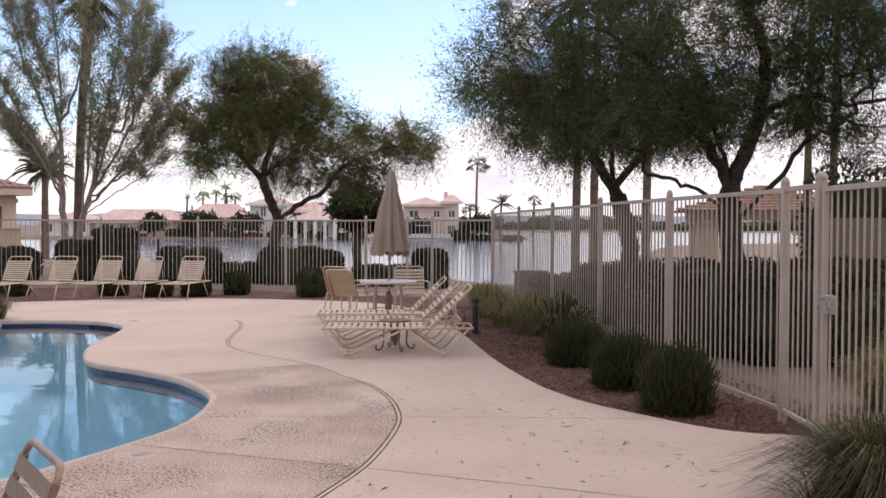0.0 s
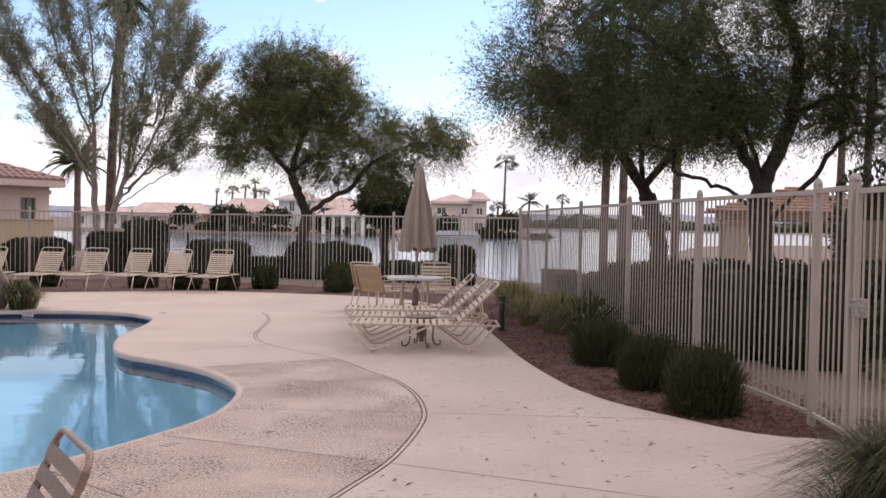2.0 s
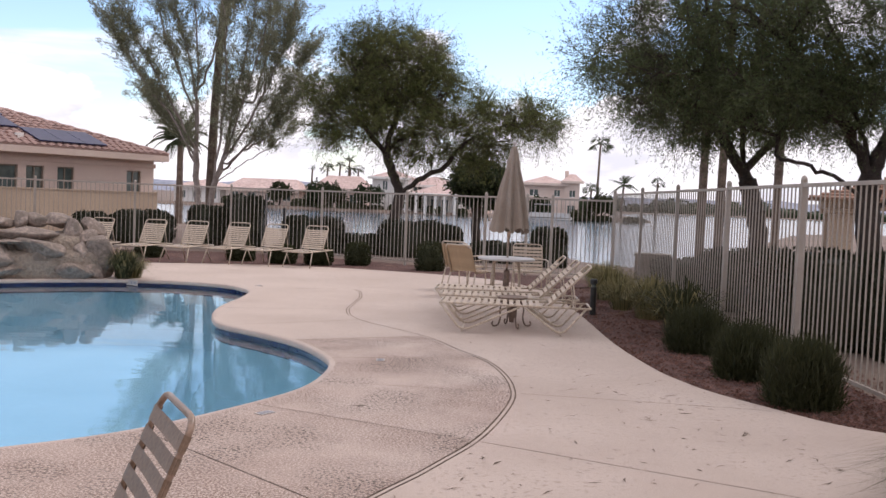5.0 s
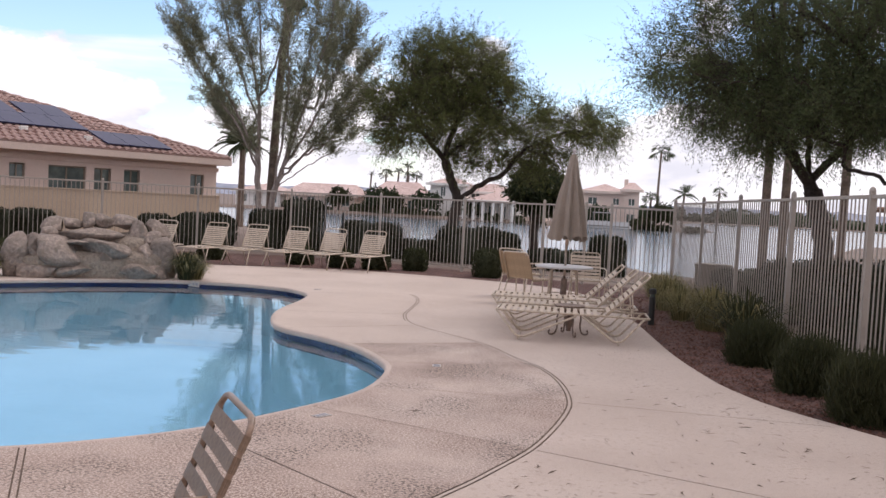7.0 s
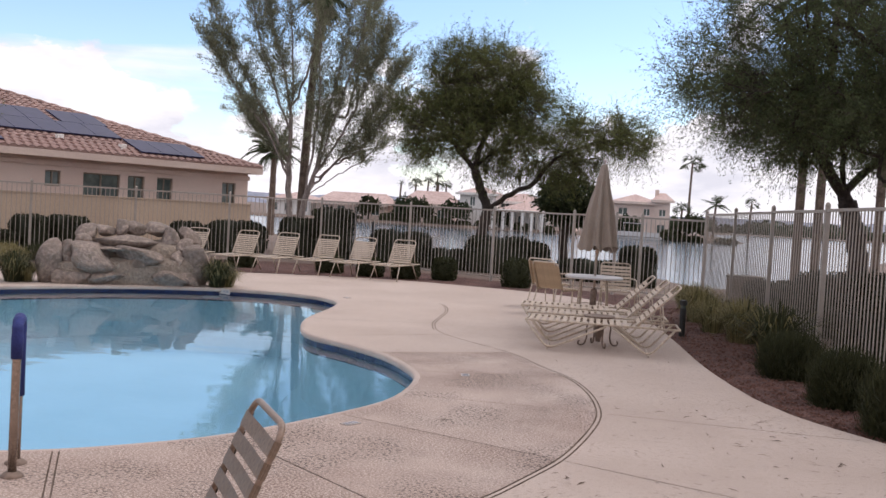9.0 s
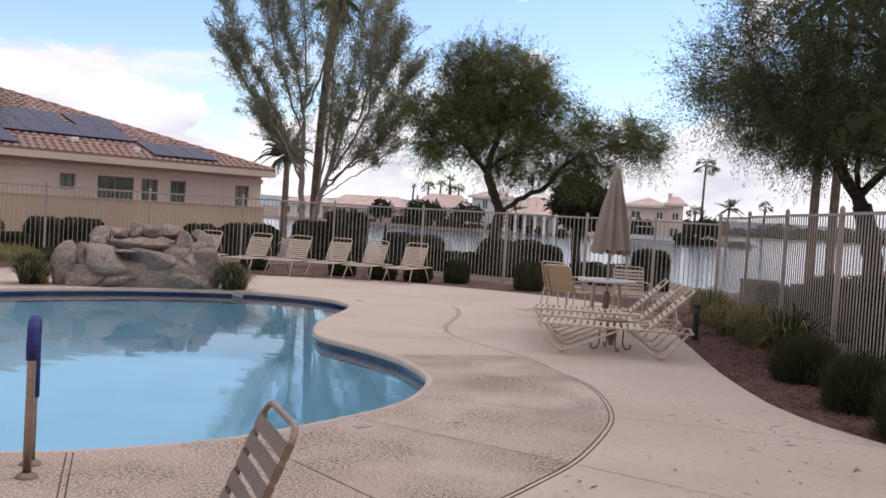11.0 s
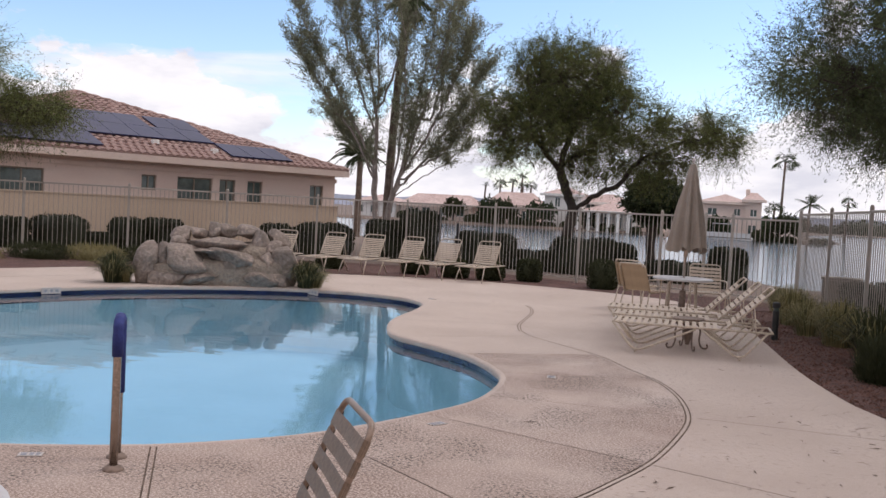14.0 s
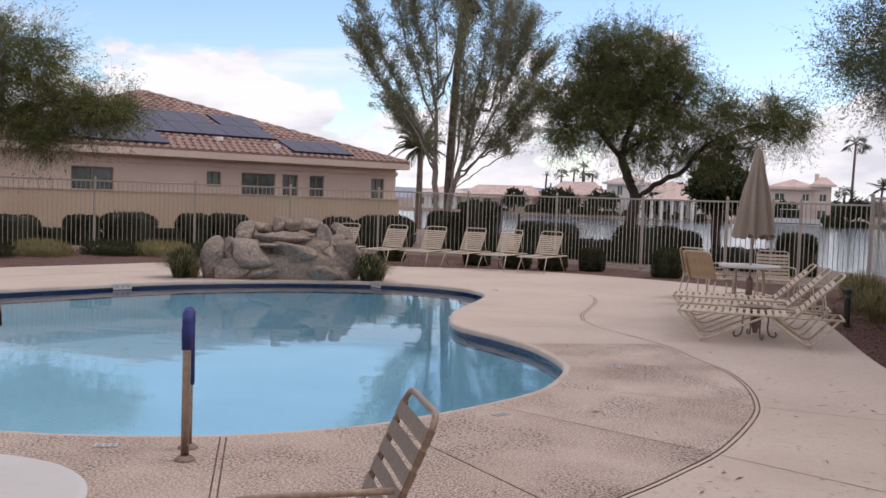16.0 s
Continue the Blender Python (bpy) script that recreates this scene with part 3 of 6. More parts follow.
def tree(name, base, limbs, blobs, seed, bark, leaf, label, leaves=24000, leaf_size=(0.12, 0.045), spread=0.16, droop=0.35, trunk_r=0.2, tip=0.006, strand=0.5, lift=0.1, power=2.2, shoots=None, gaps=0.0, bare=0.004):
    """limbs: polylines, the trunk first; blobs: (centre, radii, number of twigs) of the crown; shoots: (root, tip) of straight leafy shoots instead; gaps: how open the crown is; bare: thickness of the fine twigs."""
    rng = np.random.default_rng(seed)
    pos, par = [], []

    def add(p, q):
        pos.append(np.array(p, float))
        par.append(q)
        return len(pos) - 1

    for k, limb in enumerate(limbs):
        pts = smooth_loop(limb, 5, closed=False)
        if k == 0:
            q = add(pts[0], -1)
        else:
            q = int(np.argmin([np.linalg.norm(p - np.array(pts[0])) for p in pos]))
        for p in pts[1:]:
            q = add(np.array(p) + rng.normal(size=3) * 0.02, q)
    ends, roots = [], None
    for c, r, n in blobs:
        v = rng.normal(size=(n, 3))
        v /= np.linalg.norm(v, axis=1, keepdims=True)
        v *= rng.uniform(0.25, 1.0, (n, 1)) ** 0.5
        ends.append(np.array(c) + v * np.array(r))
    if shoots:
        roots, ends = [a for a, b in shoots], [np.array([b]) for a, b in shoots]
    ends = np.concatenate(ends)
    skeleton = np.array(pos)
    order = np.argsort([np.linalg.norm(skeleton - e, axis=1).min() for e in ends])
    twigs = []
    for j in order:
        e = ends[j]
        P = np.array(pos)
        d = np.linalg.norm(P - e, axis=1)
        cost = d + 0.6 * np.maximum(0, P[:, 2] - e[2])
        if roots:
            cost = np.linalg.norm(P[:len(skeleton)] - roots[j], axis=1)
        q = int(np.argmin(cost))
        a, dist = P[q], d[q]
        k = max(2, int(dist / 0.3))
        bend = rng.normal(size=3) * 0.12 * dist + np.array([0, 0, lift * dist])
        path = [a]
        for i in range(1, k + 1):
            t = i / k
            p = a * (1 - t) + e * t + bend * 4 * t * (1 - t) * 0.5 + rng.normal(size=3) * 0.025
            q = add(p, q)
            path.append(p)
        twigs.append(np.array(path))
    rad = np.full(len(pos), 0.0)
    weight = np.zeros(len(pos))
    for i in range(len(pos) - 1, -1, -1):
        if weight[i] == 0:
            weight[i] = tip ** power
        rad[i] = weight[i] ** (1 / power)
        if par[i] >= 0:
            weight[par[i]] += weight[i]
    top = rad[0]
    rad = np.where(rad > 0.02, 0.02 + (rad - 0.02) * (trunk_r - 0.02) / max(top - 0.02, 1e-3), rad)
    ob = empty(name, Matrix.Translation(base))
    tagged(ob, label, "tree")
    pos = [p - np.array(base) for p in pos]
    mesh_from("trunk", branches_mesh("trunk", pos, par, [float(r) for r in rad]), bark, ob, smooth=True)
    per = leaves // len(twigs)
    cs, ax, fine = [], [], []
    for path in twigs:
        d = path[-1] - path[0]
        d = d / (np.linalg.norm(d) + 1e-6)
        if shoots:
            # long narrow leaves close along the shoot, all pointing on and out
            n = max(1, int(per * rng.uniform(0.5, 1.5)))
            t = 1.06 - rng.random(n) ** 1.15 * 0.95
            f = np.clip(t, 0, 0.999) * (len(path) - 1)
            i = f.astype(int)
            c = path[i] + (path[i + 1] - path[i]) * (f - i)[:, None]
            cs.append(c + d * np.maximum(0, t - 1)[:, None] + rng.normal(size=(n, 3)) * spread * (1.25 - 0.75 * np.clip(t, 0, 1))[:, None])
            ax.append(d * 1.0 + rng.normal(size=(n, 3)) * 0.42)
            continue
        n = max(1, int(per * rng.uniform(0.25, 1.75)))
        t = 1.12 - rng.random(n) ** 1.3 * 0.95
        f = np.clip(t, 0, 0.999) * (len(path) - 1)
        i = f.astype(int)
        c = path[i] + (path[i + 1] - path[i]) * (f - i)[:, None]
        k = max(4, n // 14)
        ray = rng.normal(size=(k, 3)) + d * 0.9
        ray[:, 2] -= droop * 0.8
        ray /= np.linalg.norm(ray, axis=1, keepdims=True)
        ray *= (spread * 2.6) * rng.uniform(0.4, 1.7, (k, 1))
        start = c[rng.integers(0, n, k)]
        own = rng.integers(0, k, n)
        along = rng.random(n) ** 0.8
        sag = np.zeros((n, 3))
        sag[:, 2] = -droop * strand * 0.5 * along ** 2
        cs.append(start[own] + ray[own] * along[:, None] + sag + rng.normal(size=(n, 3)) * spread * 0.13)
        ax.append(rng.normal(size=(n, 3)) * 0.6 + ray[own] / spread * 0.22 - np.array([0, 0, droop * 0.6]))
        tips = start + ray * 1.06
        tips[:, 2] -= droop * strand * 0.5
        fine.append(np.stack([start, tips], 1)[::2])
    cs, ax = np.concatenate(cs), np.concatenate(ax)
    if gaps:
        # the crown opens up in irregular patches
        cell = np.array([noise.noise(Vector(p) * 1.35) + 0.55 * noise.noise(Vector(p) * 3.3) for p in cs])
        keep = cell > rng.uniform(-1.0, 1.0, len(cs)) * 0.35 + gaps - 0.45
        cs, ax = cs[keep], ax[keep]
    if fine:
        mesh_from("twig_growth", twig_mesh("twig_growth", np.concatenate(fine) - np.array(base), bare, rng), bark, ob, "fine bare twigs")
    n = len(cs)
    me = leaf_mesh("crown", cs - np.array(base), ax, leaf_size[0] * rng.uniform(0.5, 1.4, n), leaf_size[1] * rng.uniform(0.6, 1.3, n), rng)
    crown = mesh_from("crown", me, leaf, ob)
    crown["kind"] = "stuff"
    return ob


# mesquite beyond the fence, over the lake shore
tree("mesquite_tree", (-5.55, 29.0, -0.06),
     [[(-5.55, 29, -0.1), (-5.35, 29, 0.7), (-5.1, 29, 1.6), (-5.3, 29, 2.3), (-5.55, 29, 2.9), (-5.5, 29.1, 3.6), (-5.2, 29.2, 4.6), (-5.0, 29.1, 5.6)],
      [(-5.05, 29, 1.75), (-4.4, 28.9, 2.3), (-3.7, 28.8, 2.65), (-3.3, 28.8, 3.2), (-2.5, 28.7, 3.7), (-1.6, 28.6, 4.1)],
      [(-5.5, 29, 2.9), (-6.1, 28.9, 3.6), (-6.8, 28.7, 4.3)], [(-5.5, 29.1, 3.2), (-4.7, 29.4, 3.9), (-4.0, 29.6, 4.6), (-3.7, 29.6, 5.2)], [(-3.4, 28.8, 3.0), (-3.0, 29.4, 3.9), (-2.8, 29.6, 4.6)]],
     [((-5.4, 29, 6.0), (1.75, 1.6, 1.1), 100), ((-5.6, 29, 5.3), (1.5, 1.2, 1.0), 80), ((-6.5, 29, 6.3), (0.8, 0.9, 0.6), 26), ((-4.3, 29, 6.0), (0.8, 0.9, 0.7), 26), ((-6.5, 29, 4.7), (1.4, 1.4, 1.2), 105), ((-7.3, 28.9, 3.9), (0.75, 0.9, 0.7), 30), ((-5.2, 29, 4.3), (1.7, 1.7, 1.1), 110), ((-3.5, 29, 4.5), (1.3, 1.4, 0.9), 55)] + [
      ((-2.5, 28.8, 3.9), (1.2, 1.3, 0.8), 50), ((-1.2, 28.7, 4.0), (0.95, 1.1, 0.95), 48), ((-4.1, 29, 5.4), (0.9, 1.0, 0.7), 30), ((-5.6, 29, 6.75), (1.3, 1.1, 0.45), 26), ((-7.5, 28.9, 4.7), (0.6, 0.9, 0.6), 20), ((-0.7, 28.7, 4.3), (0.6, 0.7, 0.6), 16), ((-4.3, 29, 3.3), (1.2, 0.9, 0.5), 44), ((-2.6, 28.8, 3.1), (0.9, 0.9, 0.4), 24)],
     11, "bark", "leaf_mesquite", "spreading mesquite tree with dark trunk and feathery green crown", 300000, (0.085, 0.016), 0.25, 0.5, 0.17, strand=0.6, power=1.8, gaps=0.17, bare=0.0035)

# big dark-leaved tree beyond the gate side of the fence
tree("desert_tree", (4.75, 15.3, -0.06),
     [[(4.75, 15.3, -0.1), (4.72, 15.3, 0.9), (4.68, 15.3, 1.9), (4.7, 15.3, 2.35), (4.95, 15.2, 3.0), (5.15, 15.1, 3.8), (5.05, 15.0, 4.6), (4.6, 14.9, 5.4)],
      [(4.68, 15.3, 2.2), (4.3, 15.2, 2.9), (3.8, 15.1, 3.6), (3.3, 15.0, 4.2), (2.6, 14.9, 4.7)], [(4.7, 15.3, 2.3), (4.5, 15.5, 3.2), (4.2, 15.6, 4.2), (3.9, 15.6, 5.0)],
      [(5.1, 15.2, 3.4), (5.7, 15.0, 3.7), (6.4, 14.9, 3.6), (7.3, 14.8, 3.7)], [(4.75, 15.3, 1.7), (5.6, 15.5, 2.5), (6.1, 15.6, 3.1), (6.9, 15.6, 3.3)],
      [(4.69, 15.3, 1.7), (4.2, 15.1, 2.15), (3.7, 15.0, 2.35), (3.2, 15.0, 2.5)]],
     [((0.75, 15.0, 3.9), (0.75, 1.0, 0.75), 42), ((1.5, 15, 4.5), (1.0, 1.2, 0.9), 62), ((1.9, 15, 3.6), (1.0, 1.1, 0.6), 60), ((2.8, 15, 4.5), (1.3, 1.5, 1.1), 70), ((2.8, 15, 3.4), (1.2, 1.3, 0.6), 70)] + [
      ((4.2, 15, 4.6), (1.4, 1.6, 1.1), 95), ((3.9, 15, 3.6), (1.1, 1.2, 0.55), 50), ((5.6, 15, 4.7), (1.3, 1.5, 1.1), 95), ((6.6, 15, 4.6), (1.2, 1.4, 0.9), 90), ((7.6, 15, 5.0), (1.2, 1.4, 1.0), 70), ((6.9, 15, 3.1), (0.9, 0.9, 0.45), 24), ((4.3, 15, 3.35), (1.0, 1.0, 0.5), 44), ((6.1, 15.2, 3.4), (0.8, 0.9, 0.4), 36), ((5.6, 15, 3.9), (0.9, 1.0, 0.6), 40)] + [
      ((3.9, 15, 5.9), (2.0, 2.0, 0.8), 80), ((5.7, 15, 5.8), (1.6, 1.8, 0.8), 60), ((2.0, 15, 5.4), (1.1, 1.3, 0.7), 25),
      # unseen boughs above the view, added to shade the fence and bed
      ((4.6, 12.0, 6.2), (2.2, 2.0, 0.9), 80), ((6.8, 12.4, 5.6), (1.6, 2.0, 0.8), 50), ((3.0, 13.0, 6.2), (1.5, 1.5, 0.7), 45), ((5.0, 10.0, 6.3), (2.0, 1.6, 0.8), 60),
      ((2.3, 10.4, 6.1), (1.6, 2.0, 0.7), 26), ((4.0, 8.2, 6.2), (1.8, 1.5, 0.8), 60), ((6.3, 8.4, 6.2), (2.0, 1.8, 0.8), 18), ((2.0, 12.9, 6.0), (1.4, 1.4, 0.5), 14)],
     12, "bark", "leaf_desert", "big dark desert tree with several limbs and dense small leaves", 520000, (0.055, 0.0135), 0.2, 0.3, 0.185, strand=0.4, power=1.6, gaps=0.1, bare=0.002)
tree("desert_tree", (3.6, 18.0, -0.06),
     [[(3.65, 18, -0.1), (3.6, 18, 0.9), (3.52, 18, 1.6), (3.3, 18, 2.3), (3.2, 18, 3.0), (3.3, 18, 3.8)], [(3.35, 18, 2.2), (2.8, 17.8, 3.0), (2.2, 17.7, 3.6)], [(3.3, 18, 2.4), (4.0, 18.2, 3.2), (4.6, 18.2, 3.8)]],
     [((2.4, 18, 3.5), (1.2, 1.2, 0.7), 70), ((3.4, 18, 3.7), (1.3, 1.3, 0.8), 80), ((4.5, 18, 3.8), (1.1, 1.2, 0.8), 60), ((3.3, 18, 4.8), (1.6, 1.5, 0.8), 60), ((1.6, 18.0, 3.9), (0.8, 0.9, 0.7), 30)],
     13, "bark", "leaf_desert", "dark desert tree with a curved trunk behind the fence", 150000, (0.065, 0.015), 0.2, 0.35, 0.17, strand=0.4, gaps=0.1, bare=0.0022)

# pale-barked gum tree with upswept limbs
GUM = Vector((-11.8, 30.0, 0.0))
rng = random.Random(8)
# limbs as (across, height) from the root, each with how far back it leans; the leader first
GUM_LIMBS = [
    (0.0, [(0.0, -0.1), (-0.2, 0.9), (-0.36, 2.1), (-0.42, 4.4), (-0.42, 6.4), (-0.65, 8.4), (-0.8, 10.4)]),
    (0.3, [(-0.4, 4.3), (-0.9, 6.2), (-1.5, 8.0), (-2.0, 10.0)]),
    (-0.5, [(-0.38, 3.0), (-1.2, 4.6), (-2.0, 6.0), (-2.9, 7.6), (-3.5, 8.8)]),
    (0.6, [(-0.4, 3.6), (-1.2, 5.4), (-2.0, 7.2), (-2.6, 9.2)]),
    (-0.8, [(-0.36, 2.6), (-1.0, 3.9), (-1.8, 4.9), (-2.6, 6.1), (-3.1, 7.0)]),
    (0.7, [(-0.36, 2.3), (-0.9, 3.3), (-1.6, 4.0), (-2.3, 4.7)]),
] + [
    (0.4, [(-0.42, 5.0), (0.1, 6.8), (0.4, 8.6), (0.5, 10.6)]),
    (-0.6, [(0.05, 0.6), (0.4, 2.1), (0.76, 2.9), (1.29, 4.5), (2.0, 6.5), (2.35, 8.2)]),
    (0.5, [(0.4, 2.1), (0.6, 3.6), (0.9, 5.4), (1.2, 7.4), (1.4, 9.4)]),
    (-0.3, [(0.76, 2.9), (1.5, 4.0), (2.2, 5.4), (2.7, 6.6), (2.95, 7.4)]),
    (0.8, [(0.5, 2.3), (1.3, 3.3), (2.0, 4.4), (2.7, 5.6), (3.2, 6.5)]),
    (-0.9, [(0.3, 1.8), (0.55, 3.2), (0.8, 4.8), (0.9, 6.8), (0.7, 8.6)]),
    (0.2, [(0.6, 2.5), (1.2, 3.0), (2.0, 3.5), (2.6, 4.3), (3.3, 5.2)]),
    (-0.5, [(0.35, 1.9), (0.9, 2.3), (1.6, 2.75), (2.2, 3.1), (2.95, 3.8)]),
    (0.9, [(1.29, 4.5), (1.5, 5.6), (1.7, 7.0), (1.9, 8.8)]),
]
gum_limbs, gum_shoots = [], []
for k, (back, line) in enumerate(GUM_LIMBS):
    top = line[-1][1]
    pts = [GUM + Vector((x, back * (z / 6.0) ** 1.2 if z > 0 else 0.0, z)) for x, z in line]
    gum_limbs.append([tuple(p) for p in pts])
    run = smooth_loop(pts, 8, closed=False)
    low = top < 4.5
    for j in range(26 if low else 120):
        f = (0.66 if low else 0.28) + (0.34 if low else 0.72) * rng.random() ** 0.85
        i = min(len(run) - 2, int(f * (len(run) - 1)))
        root = run[i] + Vector((rng.gauss(0, 0.16), rng.gauss(0, 0.22), 0.1))
        if root.z < 2.9:
            continue
        way = (run[i + 1] - run[i]).normalized() * 0.8 + Vector((rng.gauss(0, 0.6), rng.gauss(0, 0.6), 0.3 + rng.gauss(0, 0.35)))
        tip = root + way.normalized() * rng.uniform(0.3, 0.95) * (0.6 if low else 1.0)
        gum_shoots.append((np.array(root), np.array(tip)))
tree("gum_tree", (-11.8, 30.0, -0.06), gum_limbs, [],
     14, "pale_bark", "leaf_gum", "tall pale-barked gum tree with upswept sprays of narrow leaves", 128000, (0.12, 0.021), 0.10, 0.0, 0.15, lift=0.03, power=1.8, shoots=gum_shoots, tip=0.004)

# tree that hangs in over the far side of the pool
tree("desert_tree", (-19.6, 15.3, -0.06),
     [[(-19.6, 15.3, -0.1), (-19.5, 15.3, 1.0), (-19.2, 15.3, 2.0), (-18.6, 15.4, 3.0), (-17.8, 15.6, 3.8), (-16.8, 15.9, 4.2)], [(-18.9, 15.3, 2.6), (-17.6, 15.8, 3.0), (-16.4, 16.2, 3.3), (-15.4, 16.5, 3.5)]],
     [((-15.7, 16.4, 3.5), (0.9, 0.9, 0.4), 40), ((-16.6, 16.1, 4.4), (0.9, 1.0, 0.7), 46), ((-17.6, 15.8, 3.4), (1.0, 1.1, 0.6), 50), ((-14.9, 16.8, 3.35), (0.75, 0.8, 0.32), 28), ((-16.2, 16.2, 2.85), (0.7, 0.8, 0.35), 24), ((-17.8, 15.6, 4.8), (1.2, 1.2, 0.8), 56), ((-19.2, 15.3, 4.6), (1.2, 1.2, 0.9), 50)],
     15, "bark", "leaf_mesquite", "feathery desert tree hanging over the pool fence", 150000, (0.08, 0.015), 0.26, 0.45, 0.18, strand=0.5, gaps=0.1, bare=0.003)
# dense round tree on the shore
tree("round_tree", (-3.0, 32.6, -0.06), [[(-3.0, 32.6, -0.1), (-3.0, 32.6, 1.0), (-2.95, 32.6, 1.7), (-2.95, 32.6, 2.3)]],
     [((-3.0, 32.6, 2.35), (1.1, 1.05, 0.85), 150), ((-2.65, 32.6, 2.0), (1.0, 0.9, 0.6), 60)], 16, "bark", "leaf_dark", "small dense round dark tree on the lake shore", 26000, (0.12, 0.05), 0.11, 0.1, 0.16, strand=0.2)


def frond_mesh(bm, root, out, length, drop, leaflets, width, fan=False):
    """A palm frond: an arched rib with leaflets, or a fan of blades."""
    rib = [root + out * (length * t) + Vector((0, 0, length * (0.35 * t - drop * t * t))) for t in (0, 0.25, 0.5, 0.75, 1.0)]
    side = out.cross(Vector((0, 0, 1))).normalized()
    if fan:
        tip = rib[2]
        for k in range(leaflets):
            a = -1.25 + 2.5 * k / (leaflets - 1)
            d = (out * math.cos(a) + side * math.sin(a)) * length * 0.55 + Vector((0, 0, -length * (drop * 0.5 + 0.12 * abs(a))))
            w = side * width * math.cos(a) + out * width * math.sin(a)
            bm.faces.new([bm.verts.new(v) for v in (tip, tip + d * 0.6 + w, tip + d, tip + d * 0.6 - w)])
        tube(bm, rib[:3], width * 0.4, 3, False)
        return
    tube(bm, rib, [width * 0.5, width * 0.4, width * 0.3, width * 0.2, width * 0.1], 3, False)
    for k in range(leaflets):
        t = 0.15 + 0.85 * k / leaflets
        f = t * 4
        i = min(3, int(f))
        p = rib[i].lerp(rib[i + 1], f - i)
        for s in (-1, 1):
            d = (side * s + out * 0.7).normalized() * length * 0.3 * (1.15 - t) + Vector((0, 0, -length * 0.10))
            bm.faces.new([bm.verts.new(v) for v in (p, p + d * 0.5 + Vector((0, 0, width * 0.5)), p + d, p + d * 0.5 - Vector((0, 0, width * 0.5)))])


def palm(x, y, z, r, seed, fan=True, size=1.4, count=26, label="tall fan palm with a bare ringed trunk", lean=0.0, leaflets=9, ground_z=-0.1, skirt_len=0.0):
    rng = random.Random(seed)
    ob = empty("palm_tree", Matrix.Translation((x, y, 0)))
    tagged(ob, label, "palm tree")
    n = 14
    pts = [Vector((lean * (i / n) ** 2, 0, ground_z + (z - ground_z) * i / n)) for i in range(n + 1)]
    part("trunk", tubed(pts, [r * (1.25 - 0.35 * i / n) * (1 + 0.06 * (i % 2)) for i in range(n + 1)], 9), "palm_bark", ob)
    bm = bmesh.new()
    for k in range(count):
        a = k * 2.4 + rng.random()
        e = rng.uniform(-0.5, 1.1)
        out = Vector((math.cos(a) * math.cos(e), math.sin(a) * math.cos(e), math.sin(e)))
        frond_mesh(bm, pts[-1] + Vector((0, 0, 0.1 * e)), out, size * rng.uniform(0.8, 1.15), rng.uniform(0.35, 0.75), leaflets, size * 0.045, fan)
    part("crown", bm, "leaf_palm", ob)
    if skirt_len:
        bm = bmesh.new()
        for k in range(60):
            a = rng.random() * math.tau
            h = z - rng.random() * skirt_len
            d = Vector((math.cos(a), math.sin(a), 0))
            p = Vector((lean, 0, h)) + d * r
            q = p + d * rng.uniform(0.15, 0.45) + Vector((0, 0, -rng.uniform(0.4, 0.9)))
            s = d.cross(Vector((0, 0, 1))) * 0.06
            bm.faces.new([bm.verts.new(v) for v in (p, p.lerp(q, 0.5) + s, q, p.lerp(q, 0.5) - s)])
        part("dead_frond_skirt", bm, "palm_bark", ob, "hanging dry brown fronds")
    return ob


palm(-12.15, 31.2, 9.3, 0.13, 1, True, 1.5, 34, "fan palm standing inside the gum tree", 0.45, 12, skirt_len=1.2)
palm(-19.1, 45.0, 4.2, 0.15, 2, False, 1.7, 28, "young date palm with arching fronds", 0.0, 16)
for k, (px, top) in enumerate([(3.4, 7.2), (3.85, 7.6), (5.2, 7.8)]):
    palm(px, 24.0, top, 0.09, 10 + k, True, 1.3, 24, "slim fan palm with its crown above the trees", 0.1, 9)
for k, (px, top) in enumerate([(7.75, 7.4), (8.3, 7.9)]):
    palm(px, 20.0, top, 0.07, 20 + k, True, 1.3, 24, "slim fan palm with its crown above the trees", 0.1, 9)
# palms across the lake
for k, (px, py, s) in enumerate([(842, 292, 2.2), (885, 362, 2.6), (943, 355, 1.3), (830, 372, 1.8), (330, 352, 0.9), (358, 350, 1.6), (381, 344, 1.1), (398, 334, 1.5), (415, 350, 1.3), (400, 352, 1.3)]):
    d = 152.0 if px > 700 else 172.0
    palm((px - 784) / 1658 * d, d, 1.62 + (400.5 - py) / 1658 * d, 0.17, 30 + k, k % 3 != 1, s, 20, "far palm on the opposite shore", 0.2, 7, -0.3)


def blob_core(rx, ry, h, rng, rough=0.12, flat=1.0):
    bm = bmesh.new()
    bmesh.ops.create_icosphere(bm, subdivisions=3, radius=1.0)
    off = Vector((rng.random() * 50, rng.random() * 50, 0))
    for v in bm.verts:
        c = Vector([math.copysign(abs(q) ** flat, q) for q in v.co])
        k = 1 + rough * noise.noise(c * 2.2 + off)
        z = (max(c.z, -0.7) + 0.7) / 1.7
        v.co = Vector((c.x * rx * k, c.y * ry * k, z * h * k))
    return bm


